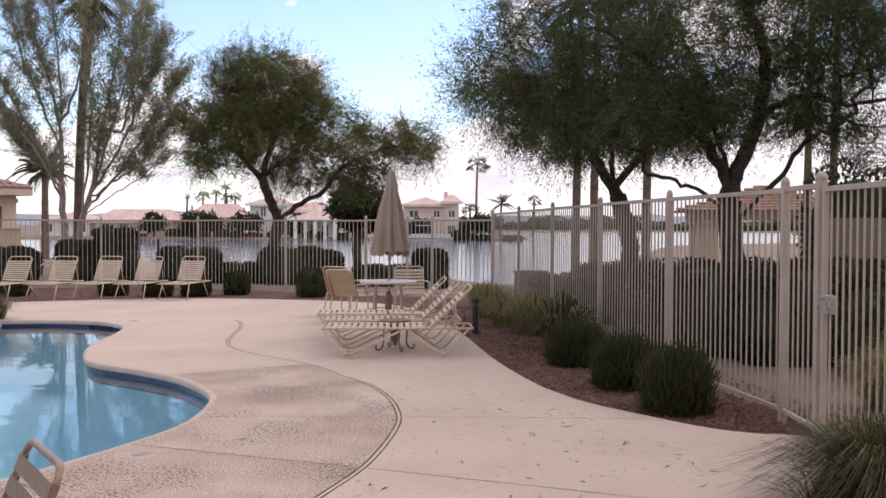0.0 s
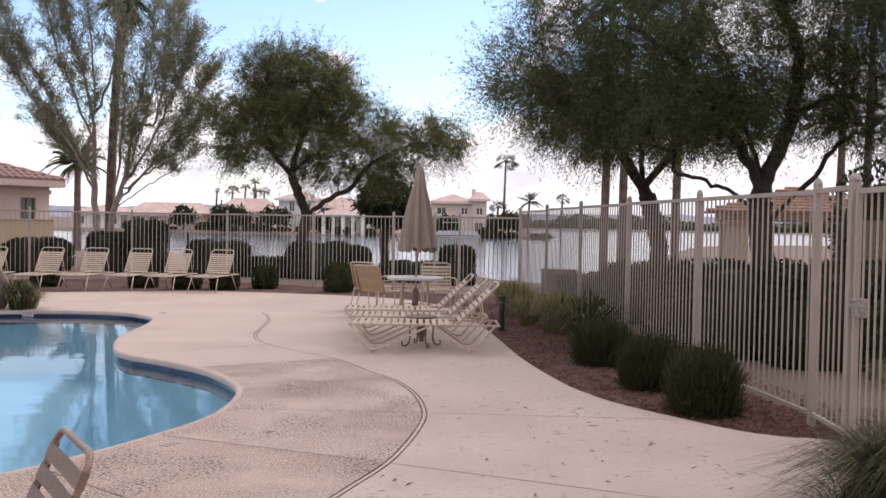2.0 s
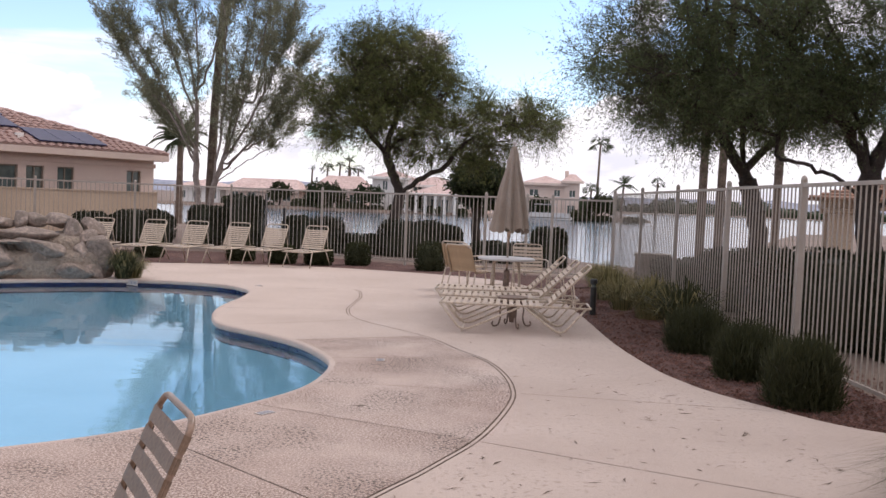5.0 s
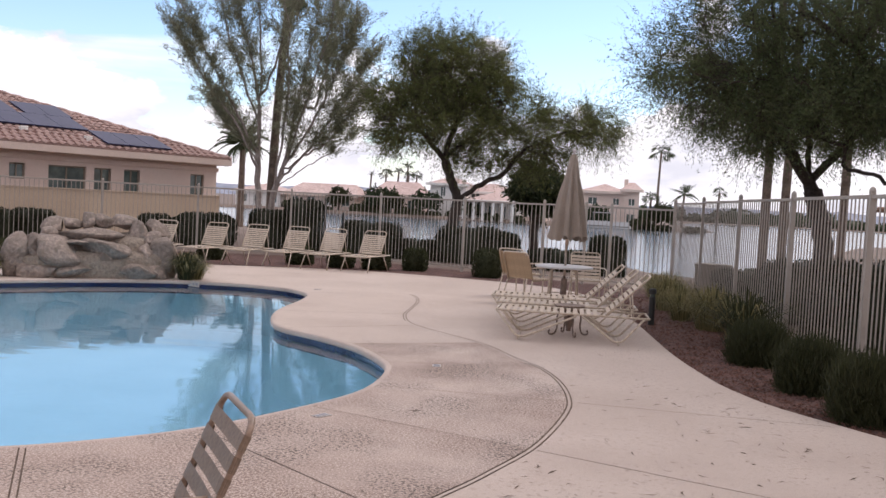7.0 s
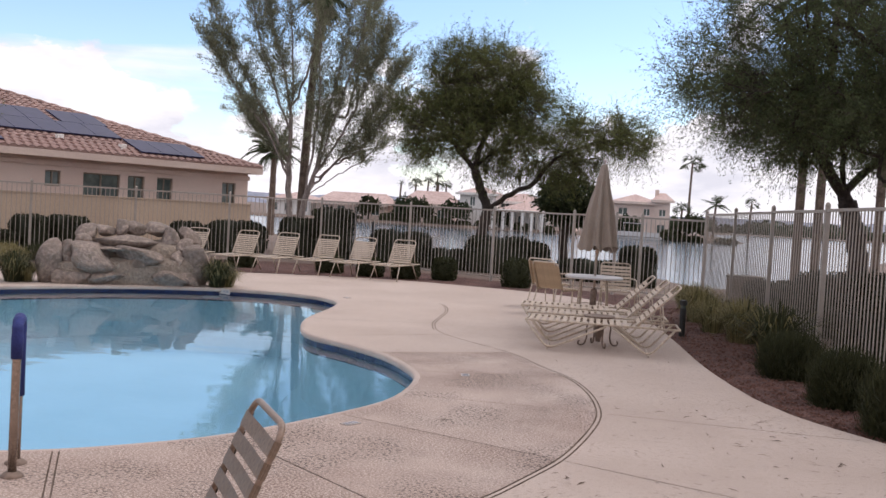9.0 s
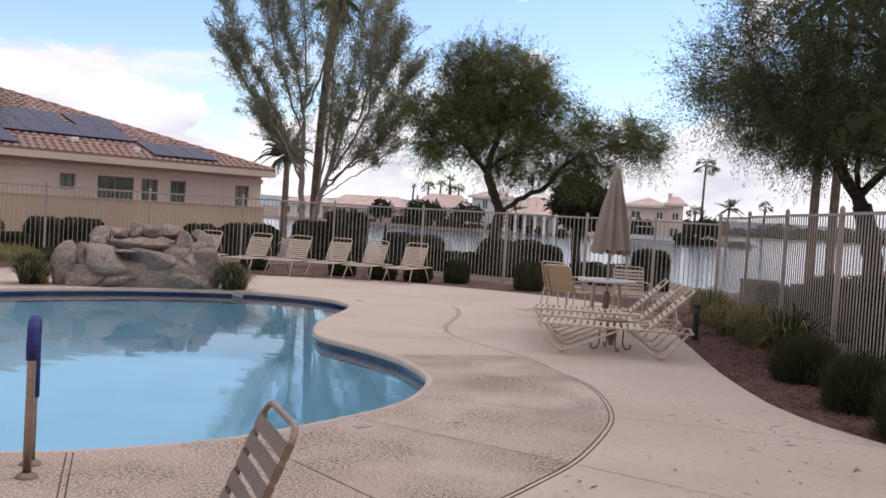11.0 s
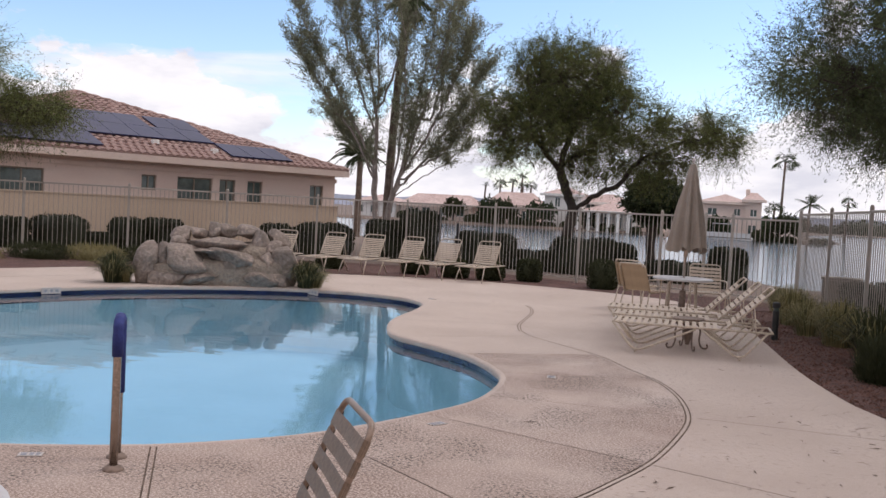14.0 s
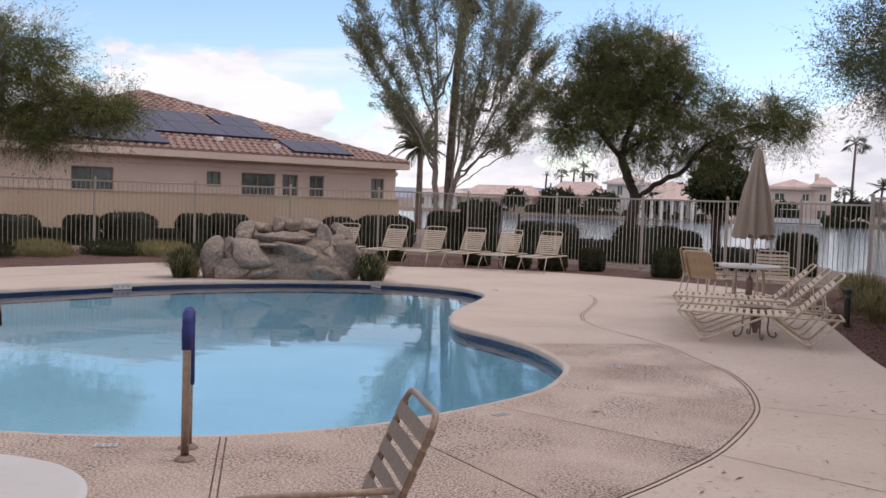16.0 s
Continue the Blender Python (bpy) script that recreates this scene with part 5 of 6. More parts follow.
# small trees between the houses of that shore: (across, height, half width)
for k, (x, h, w) in enumerate([(-41.6, 3.6, 1.5), (-35.4, 3.9, 2.6), (-33.6, 3.2, 1.8), (-28.0, 3.8, 2.2), (-21.8, 2.4, 1.3), (-3.6, 2.6, 1.6), (5.4, 3.4, 1.9)]):
    tree("shore_tree", (x, 134.6, -0.4), [[(x, 134.6, -0.45), (x + 0.1, 134.6, h * 0.3), (x, 134.6, h * 0.6)]],
         [((x, 134.6, h * 0.62), (w, w * 0.8, h * 0.36), 60), ((x - w * 0.5, 134.6, h * 0.45), (w * 0.6, w * 0.6, h * 0.3), 26), ((x + w * 0.55, 134.6, h * 0.5), (w * 0.5, w * 0.6, h * 0.28), 22)],
         600 + k, "bark", "leaf_dark" if k % 2 else "leaf_bush", "small dark leafy tree on the opposite shore", 5000, (0.32, 0.2), 0.22, 0.1, 0.14, strand=0.3)


# ---- the tile-roofed pavilion beyond the right-hand fence ----
def pavilion(x, y):
    ob = empty("pavilion", Matrix.Translation((x, y, -0.06)) @ Matrix.Rotation(radians(-12), 4, "Z"))
    tagged(ob, "tan stucco lakeside house corner with columns and orange tile roof", "house")
    for cx in (0.0, 3.4):
        for cy in (0.0, 3.4):
            p = part("column", boxed(cx - 0.3, cx + 0.3, cy - 0.3, cy + 0.3, 0, 1.75, 0.02), "block_wall", ob)
            part("capital", boxed(cx - 0.4, cx + 0.4, cy - 0.4, cy + 0.4, 1.754, 1.9, 0.03), "block_wall", p)
    part("beam", boxed(-0.45, 3.85, -0.45, 3.85, 1.904, 2.15, 0.02), "block_wall", ob)
    bm = bmesh.new()
    lo = [bm.verts.new(v) for v in ((-0.9, -0.9, 2.15), (4.3, -0.9, 2.15), (4.3, 4.3, 2.15), (-0.9, 4.3, 2.15))]
    t = bm.verts.new((1.7, 1.7, 2.95))
    for i in range(4):
        bm.faces.new((lo[i], lo[(i + 1) % 4], t))
    bm.faces.new(lo[::-1])
    part("roof", bm, "roof_orange", ob)
    for r in range(9):
        f = r / 9
        part("tile_course", tubed([(-0.9 + 2.6 * f, -0.9 + 2.6 * f, 2.15 + 0.8 * f + 0.03), (4.3 - 2.6 * f, -0.9 + 2.6 * f, 2.15 + 0.8 * f + 0.03)], 0.045, 6), "roof_orange", ob)
    return ob


pavilion(7.6, 27.0)


# the three lowest tile courses, tile by tile
vs, fs = [], []
tiles(vs, fs, Vector((0, 0, 0)), Vector((1, 0, 0)), up_front, 0.29, 0.4, lambda s, t: t < 0.39, first_row=0)
eave_tile = bpy.data.meshes.new("roof_tile")
eave_tile.from_pydata(vs, [], fs)
eave_tile.materials.append(M["roof_tile"])
for r in range(3):
    s = r * 0.38
    while s < E_U - base.x - 0.3 - r * 0.38:
        t = mesh_from("roof_tile", eave_tile, None, house)
        t.location = base + Vector((s, 0, 0)) + up_front * (r * 0.4)
        s += 0.30


# ---- furniture ----
M["frame_metal"] = material("furniture_frame_paint", (0.46, 0.375, 0.29), (0.56, 0.46, 0.36), 3, 40, 0.4, 0.05)
M["strap"] = material("vinyl_strap", (0.50, 0.395, 0.30), (0.60, 0.485, 0.38), 4, 60, 0.5, 0.08, piece=0.06)
M["strap_tan"] = material("brown_vinyl_strap", (0.17, 0.115, 0.08), (0.23, 0.165, 0.12), 4, 60, 0.45, 0.08, piece=0.08)
M["frame_tan"] = material("tan_frame_paint", (0.25, 0.175, 0.13), (0.31, 0.225, 0.17), 3, 40, 0.35, 0.03)
M["table_white"] = material("white_tabletop", (0.47, 0.45, 0.445), (0.51, 0.49, 0.485), 2, 30, 0.45, 0.02, grain_mix=0.04)
M["strap_straw"] = material("straw_vinyl_strap", (0.36, 0.25, 0.15), (0.45, 0.325, 0.205), 4, 60, 0.5, 0.08, piece=0.06)
M["canvas"] = material("taupe_canvas", (0.26, 0.205, 0.165), (0.34, 0.275, 0.225), 2, 120, 0.95, 0.3)
M["maroon"] = material("maroon_canvas", (0.07, 0.012, 0.016), (0.11, 0.02, 0.026), 2, 120, 0.95, 0.3)
M["iron"] = material("rusty_iron", (0.16, 0.11, 0.085), (0.26, 0.19, 0.15), 5, 30, 0.7, 0.3, 0.1)
M["black"] = material("black_paint", (0.008, 0.008, 0.008), (0.02, 0.02, 0.02), 5, 30, 0.5, 0.05)
M["blue_sleeve"] = material("blue_sleeve", (0.012, 0.022, 0.13), (0.025, 0.04, 0.19), 4, 90, 0.8, 0.3)
M["steel"] = material("stainless_steel", (0.38, 0.31, 0.26), (0.52, 0.44, 0.38), 6, 60, 0.25, 0.03, 0.9)
M["galvanised"] = material("lock_steel", (0.36, 0.35, 0.34), (0.46, 0.45, 0.44), 6, 60, 0.4, 0.03, 0.6)
M["rock"] = material("boulder", (0.17, 0.135, 0.115), (0.32, 0.25, 0.21), 2.2, 16, 0.92, 0.9, grain_mix=0.45, depth=0.03, piece=0.16, spots=(((0.17, 0.135, 0.11), 6, 0.42, 0.7, 0.3, 0.62),))
M["marker"] = material("marker_tile", (0.42, 0.36, 0.33), (0.50, 0.44, 0.41), 5, 50, 0.3, 0.02)
M["ink"] = material("marker_ink", (0.22, 0.22, 0.25), (0.3, 0.3, 0.33), 5, 50, 0.5, 0.0)

strap_cache = {}


def strap(parent, mat, width, across, m, name="strap"):
    """A flat vinyl strap with its ends wrapped round the frame."""
    key = (mat, width, across)
    if key not in strap_cache:
        bm = bmesh.new()
        h, w = across / 2, width / 2
        prof = [(-h + 0.012, -0.014), (-h - 0.008, -0.012), (-h - 0.014, 0.0), (-h - 0.006, 0.014), (-h + 0.03, 0.0165), (0, 0.012), (h - 0.03, 0.0165), (h + 0.006, 0.014), (h + 0.014, 0.0), (h + 0.008, -0.012), (h - 0.012, -0.014)]
        rows = [[bm.verts.new((x, s * w, z)) for x, z in prof] for s in (-1, 1)]
        for i in range(len(prof) - 1):
            bm.faces.new((rows[0][i], rows[0][i + 1], rows[1][i + 1], rows[1][i]))
        me = bpy.data.meshes.new("strap")
        bm.to_mesh(me)
        bm.free()
        me.materials.append(M[mat])
        strap_cache[key] = me
    ob = mesh_from(name, strap_cache[key], None, parent)
    ob.matrix_local = m
    return ob


def lounger(m, label, sled=True, width=0.56, seat=0.34, foot=-1.0, hinge=0.22, back=0.72, tilt=52, group="pool loungers", head=0.85, pitch=0.072):
    """A strap chaise longue; its foot points to -y, its head to +y."""
    ob = empty("sun_lounger", m)
    tagged(ob, label, "sun lounger", group)
    h, r = width / 2, 0.0135
    for s in (-1, 1):
        part("side_rail", tubed([(s * h, foot, seat), (s * h, head, seat)], r, 8), "frame_metal", ob, smooth=True)
        if sled:
            f = rounded([(s * h, foot, seat), (s * h, foot + 0.28, 0.014), (s * h, foot + 0.98, seat - 0.02)], 0.12, 5)
            part("leg", tubed(f, r, 8), "frame_metal", ob, smooth=True)
            f = rounded([(s * h, foot + 1.05, seat - 0.02), (s * h, foot + 1.50, 0.014), (s * h, foot + 1.80, seat)], 0.12, 5)
            part("leg", tubed(f, r, 8), "frame_metal", ob, smooth=True)
        else:
            for y0, y1 in ((foot + 0.28, foot + 0.10), (0.30, 0.52)):
                part("leg", tubed([(s * h, y0, seat), (s * (h + 0.03), y1, 0.0)], r, 8), "frame_metal", ob, smooth=True)
    part("foot_bar", tubed([(-h, foot, seat), (h, foot, seat)], r, 8), "frame_metal", ob, smooth=True)
    part("head_bar", tubed([(-h, head, seat), (h, head, seat)], r, 8), "frame_metal", ob, smooth=True)
    if sled:
        for y in (foot + 0.28, foot + 1.50):
            part("floor_bar", tubed([(-h, y, 0.02), (h, y, 0.02)], 0.011, 6), "frame_metal", ob, smooth=True)
    t = radians(tilt)
    top = Vector((0, hinge + back * math.cos(t), seat + back * math.sin(t)))
    b = h - 0.03
    loop = rounded([(-b, hinge, seat + 0.01), (-b, top.y, top.z), (b, top.y, top.z), (b, hinge, seat + 0.01)], 0.09, 5)
    part("back_frame", tubed(loop, r, 8), "frame_metal", ob, smooth=True)
    part("back_support", tubed(rounded([(-b, hinge + 0.42 * math.cos(t), seat + 0.42 * math.sin(t)), (-b, head - 0.18, seat - 0.03), (b, head - 0.18, seat - 0.03), (b, hinge + 0.42 * math.cos(t), seat + 0.42 * math.sin(t))], 0.05), 0.009, 6), "frame_metal", ob, smooth=True)
    n = int((hinge - foot - 0.05) / 0.082)
    for i in range(n):
        strap(ob, "strap", 0.05, width, Matrix.Translation((0, foot + 0.06 + i * 0.082, seat)))
    k = int((back - 0.12) / pitch)
    for i in range(k):
        d = 0.06 + i * pitch
        strap(ob, "strap", pitch * 0.7, 2 * b, Matrix.Translation((0, hinge + d * math.cos(t), seat + d * math.sin(t))) @ Matrix.Rotation(t, 4, "X"))
    return ob


# row of loungers at the far side of the pool
ROW = [(-5.72, 20.75, -9), (-6.66, 20.7, -8), (-7.55, 20.65, -8), (-8.5, 20.5, -7), (-9.4, 20.25, -6), (-10.5, 19.9, -4)]
first = lounger(pose(ROW[0][0], ROW[0][1], 0, 0, 0, ROW[0][2]), "beige strap sun lounger with raised back on the deck", False, 0.60, 0.35, -0.72, 0.2, 0.64, 60, "far row of loungers", 0.7, 0.05)
for x, y, a in ROW[1:]:
    copy_thing(first, pose(x, y, 0, 0, 0, a))
# three loungers side by side, heads towards the fence
near_lounger = lounger(pose(-0.49, 11.78, 0, 0, 0, -87), "beige strap sun lounger on bent sled legs, back raised", True, 0.60, 0.36, -1.0, 0.33, 0.72, 45, "loungers by the table", 0.85)
for x, y, a in ((-0.62, 12.72, -86), (-0.8, 13.62, -85.5)):
    copy_thing(near_lounger, pose(x, y, 0, 0, 0, a))


def strap_chair(m, label, mat_frame, mat_strap, group="chairs round the table", seat=0.42, width=0.52, top=0.88, n_back=7, arms=(-1, 1), wide=0.046):
    """A strap armchair; it faces -y."""
    ob = empty("patio_chair", m)
    tagged(ob, label, "chair", group)
    h, r = width / 2, 0.0125
    lean = 0.20
    back0, back1 = Vector((0, 0.20, seat - 0.02)), Vector((0, 0.20 + lean, top))
    loop = rounded([(-h, back0.y, back0.z), (-h, back1.y, back1.z), (h, back1.y, back1.z), (h, back0.y, back0.z)], 0.075, 6)
    part("back_frame", tubed(loop, r, 10), mat_frame, ob, smooth=True)
    part("seat_frame", tubed(rounded([(-h, 0.2, seat - 0.02), (-h, -0.27, seat), (h, -0.27, seat), (h, 0.2, seat - 0.02)], 0.06), r, 8), mat_frame, ob, smooth=True)
    for s in arms:
        arm = rounded([(s * h, 0.255, 0.62), (s * (h + 0.04), 0.0, 0.63), (s * (h + 0.04), -0.30, 0.625), (s * (h + 0.02), -0.32, 0.02), (s * (h + 0.02), 0.34, 0.014), (s * h, 0.22, seat - 0.02)], 0.07, 5)
        part("arm_leg", tubed(arm, r, 8), mat_frame, ob, smooth=True)
    part("cross_bar", tubed([(-h - 0.02, 0.30, 0.02), (h + 0.02, 0.30, 0.02)], 0.01, 6), mat_frame, ob, smooth=True)
    d = (back1 - back0)
    t = math.atan2(d.z, d.y)
    for i in range(n_back):
        f = 0.10 + 0.74 * i / (n_back - 1)
        strap(ob, mat_strap, wide, width, Matrix.Translation(back0 + d * f) @ Matrix.Rotation(t, 4, "X"))
    for i in range(6):
        strap(ob, mat_strap, 0.046, width, Matrix.Translation((0, -0.23 + i * 0.08, seat - 0.005)))
    return ob


strap_chair(pose(-1.55, 16.05, 0, 0, 0, 150), "straw-coloured strap patio chair turned to the umbrella table", "frame_metal", "strap_straw", n_back=11)
strap_chair(pose(-1.78, 17.2, 0, 0, 0, 155), "straw-coloured strap patio chair behind another chair", "frame_metal", "strap_straw", n_back=11)
strap_chair(pose(-0.57, 16.75, 0, 0, 0, 8), "tan strap patio chair behind the umbrella table", "frame_metal", "strap", n_back=7)
# the brown chair close by, and its white table
strap_chair(pose(-1.63, 2.835, 0, 0, 0, -55), "brown strap patio chair with an open top rail", "frame_tan", "strap_tan", "chairs round the white table", 0.42, 0.47, 0.87, 6, (1,), 0.057)


def round_table(m, label, radius, h):
    ob = empty("round_table", m)
    tagged(ob, label, "table")
    part("tabletop", lathe(bmesh.new(), [(0.03, h), (radius - 0.02, h), (radius, h - 0.008), (radius, h - 0.03), (radius - 0.03, h - 0.04), (0.03, h - 0.03)], 48), "table_white", ob, "round white tabletop", smooth=False)
    for k in range(4):
        a = math.pi / 4 + k * math.pi / 2
        d = Vector((math.cos(a), math.sin(a), 0))
        part("leg", tubed(rounded([d * 0.12 + Vector((0, 0, h - 0.04)), d * (radius * 0.62) + Vector((0, 0, h - 0.06)), d * (radius * 0.72) + Vector((0, 0, 0.0))], 0.1), 0.014, 8), "frame_metal", ob, smooth=True)
    part("leg_ring", tubed([(radius * 0.68 * math.cos(k * math.tau / 24), radius * 0.68 * math.sin(k * math.tau / 24), 0.25) for k in range(24)], 0.008, 6, closed=True), "frame_metal", ob, smooth=True)
    return ob


def closed_umbrella(m, label, mat, z0, z1, tip, r0, seed):
    """A folded market umbrella on its pole and stand."""
    ob = empty("closed_umbrella", m)
    tagged(ob, label, "umbrella")
    part("pole", tubed([(0, 0, 0.05), (0, 0, z1 + 0.02)], 0.019, 10), "steel", ob, smooth=True)
    bm = bmesh.new()
    n, rows = 64, 22
    rings = []
    for j in range(rows + 1):
        t = j / rows
        z = z1 - (z1 - z0) * t
        rr = 0.035 + (r0 - 0.035) * t ** 0.8
        ring = []
        for k in range(n):
            a = k * math.tau / n
            fold = 1 + 0.22 * min(1, t * 2.5) * math.cos(8 * a + 0.5 * math.sin(3 * t + seed)) + 0.07 * noise.noise(Vector((math.cos(a) * 2, math.sin(a) * 2, t * 3 + seed)))
            hem = 0.05 * math.cos(8 * a + 1.0) * t ** 4
            ring.append(bm.verts.new((rr * fold * math.cos(a), rr * fold * math.sin(a), z + hem)))
        rings.append(ring)
    for a, b in zip(rings, rings[1:]):
        for k in range(n):
            bm.faces.new((a[k], a[(k + 1) % n], b[(k + 1) % n], b[k]))
    part("canopy", bm, mat, ob, smooth=True)
    cap = bmesh.new()
    rings = []
    for rr, z in ((0.01, z1 + 0.05), (0.05, z1 + 0.01), (0.078, z1 - 0.16), (0.10, z1 - 0.24)):
        rings.append([cap.verts.new((rr * (1 + 0.15 * math.cos(k * math.tau / 4)) * math.cos(k * math.tau / 32), rr * (1 + 0.15 * math.cos(k * math.tau / 4)) * math.sin(k * math.tau / 32), z)) for k in range(32)])
    for a, b in zip(rings, rings[1:]):
        for k in range(32):
            cap.faces.new((a[k], a[(k + 1) % 32], b[(k + 1) % 32], b[k]))
    part("vent_flap", cap, mat, ob, smooth=True)
    part("finial", lathe(bmesh.new(), [(0, 0.10), (0.02, 0.095), (0.032, 0.07), (0.03, 0.045), (0.015, 0.03), (0.02, 0.0), (0.0, 0.0)], 14, Matrix.Translation((0, 0, z1 + 0.03))), "marker", ob, "pale ball finial", smooth=True)
    part("crank_box", boxed(-0.03, 0.03, -0.045, 0.02, 1.05, 1.17, 0.01), "steel", ob)
    part("stand", lathe(bmesh.new(), [(0, 0), (0.24, 0), (0.25, 0.03), (0.2, 0.06), (0.055, 0.09), (0.05, 0.5), (0.03, 0.52), (0, 0.52)], 28), "iron", ob, "brown umbrella stand", smooth=False)
    return ob


round_table(pose(-0.9, 15.4, 0), "round white-topped patio table under a closed umbrella", 0.47, 0.72)
closed_umbrella(pose(-0.9, 15.4, 0, 0, 1.2, 0), "closed taupe canvas umbrella standing through the patio table", "canvas", 1.17, 2.5, 0, 0.27, 1)
round_table(pose(-2.316, 1.765, 0), "round white patio table close to the pool edge", 0.495, 0.73)
closed_umbrella(pose(-2.316, 1.765, 0), "closed maroon canvas umbrella over the near table", "maroon", 1.21, 2.5, 0, 0.22, 2)


def side_table(m):
    ob = empty("side_table", m)
    tagged(ob, "small brown iron stand with scrolled feet between the loungers", "side table")
    part("tabletop", lathe(bmesh.new(), [(0, 0.40), (0.19, 0.40), (0.20, 0.39), (0.19, 0.375), (0, 0.375)], 24), "iron", ob)
    part("column", lathe(bmesh.new(), [(0.045, 0.375), (0.03, 0.33), (0.055, 0.25), (0.06, 0.18), (0.035, 0.1), (0.03, 0.06)], 14), "iron", ob, smooth=True)
    for k in range(4):
        a = k * math.pi / 2 + 0.4
        d = Vector((math.cos(a), math.sin(a), 0))
        f = [d * x * 0.78 + Vector((0, 0, z)) for x, z in ((0.04, 0.30), (0.14, 0.33), (0.21, 0.24), (0.20, 0.12), (0.24, 0.03), (0.32, 0.015), (0.345, 0.045), (0.325, 0.07))]
        part("scroll_foot", tubed(smooth_loop(f, 3, closed=False), 0.011, 7), "iron", ob, smooth=True)
    return ob


side_table(pose(-0.62, 12.22, 0))


def hand_rail():
    ob = empty("pool_handrail", Matrix.Translation((-3.41, 4.52, 0)))
    tagged(ob, "steel pool handrail with a blue fabric sleeve on the deck edge", "handrail")
    d = Vector((-0.145, 0.225, 0))
    path = rounded([(0, 0, 0), (0, 0, 0.86), d + Vector((0, 0, 0.86)), d + Vector((0, 0, 0.0))], 0.13, 10)
    part("rail", tubed(path, 0.024, 14), "steel", ob, smooth=True)
    lo = rounded([(0, 0, 0.66), (0, 0, 0.865), d + Vector((0, 0, 0.865)), d + Vector((0, 0, 0.40))], 0.13, 10)
    part("sleeve", tubed(lo, [0.031 + 0.002 * math.sin(i * 1.7) for i in range(len(lo))], 14), "blue_sleeve", ob, "dark blue fabric sleeve", smooth=True)
    for p in (Vector((0, 0, 0)), d):
        part("flange", lathe(bmesh.new(), [(0.024, 0.03), (0.034, 0.03), (0.05, 0.018), (0.062, 0.006), (0.062, 0.0)], 24, Matrix.Translation(p)), "iron", ob, "dull brown base flange", smooth=True)


hand_rail()


def path_light(x, y):
    ob = empty("path_light", Matrix.Translation((x, y, -0.03)))
    tagged(ob, "black metal bollard light in the bed", "path light")
    part("post", lathe(bmesh.new(), [(0.045, 0), (0.045, 0.42), (0.04, 0.425)], 16), "black", ob)
    part("lens", lathe(bmesh.new(), [(0.036, 0.42), (0.036, 0.47)], 16), "window", ob)
    part("cap", lathe(bmesh.new(), [(0.05, 0.468), (0.055, 0.475), (0.055, 0.53), (0.045, 0.545), (0, 0.55)], 16), "black", ob)


path_light(0.5, 14.4)

# ---- rock waterfall at the pool ----
M["mortar"] = material("rockwork_mortar", (0.19, 0.15, 0.12), (0.31, 0.25, 0.20), 2, 20, 0.95, 0.9, depth=0.04)


def boulder(parent, c, r, seed, tilt=0.0, mat="rock"):
    rng = random.Random(seed)
    bm = bmesh.new()
    bmesh.ops.create_icosphere(bm, subdivisions=3, radius=1.0)
    off = Vector((rng.random() * 90, rng.random() * 90, rng.random() * 90))
    cuts = [(Vector((rng.gauss(0, 1), rng.gauss(0, 1), rng.gauss(0, 1))).normalized(), rng.uniform(0.48, 0.75)) for _ in range(13)]
    for v in bm.verts:
        p = v.co.copy()
        for n, d in cuts:
            k = p.dot(n) - d
            if k > 0:
                p -= n * k * 0.95
        p *= 1.28 + 0.10 * noise.noise(v.co * 1.6 + off) + 0.05 * noise.noise(v.co * 5 + off)
        v.co = Vector((p.x * r[0], p.y * r[1], p.z * r[2]))
    ob = part("boulder", bm, mat, parent, smooth=True)
    ob.matrix_local = Matrix.Translation(c) @ Matrix.Rotation(tilt, 4, "Y")
    return ob


FALLS_AT = Matrix.Rotation(radians(21.48), 4, "Z")
falls = empty("rock_waterfall", FALLS_AT)
tagged(falls, "stacked grey-tan boulder waterfall at the far pool edge", "rock waterfall")
# the mortared mass that the boulders sit in, low and broad with a step for the falls
for u, v, rx, ry, h in ((-3.0, 17.75, 1.36, 0.62, 0.62), (-3.0, 18.05, 1.05, 0.6, 0.9)):
    core = blob_core(rx, ry, h, random.Random(5), 0.16, 0.55)
    bmesh.ops.rotate(core, verts=core.verts, matrix=Matrix.Rotation(radians(14), 3, "Z"))
    bmesh.ops.translate(core, verts=core.verts, vec=(u, v, -0.14))
    part("rockwork_core", core, "mortar", falls, "mortared rockwork between the boulders", smooth=True)
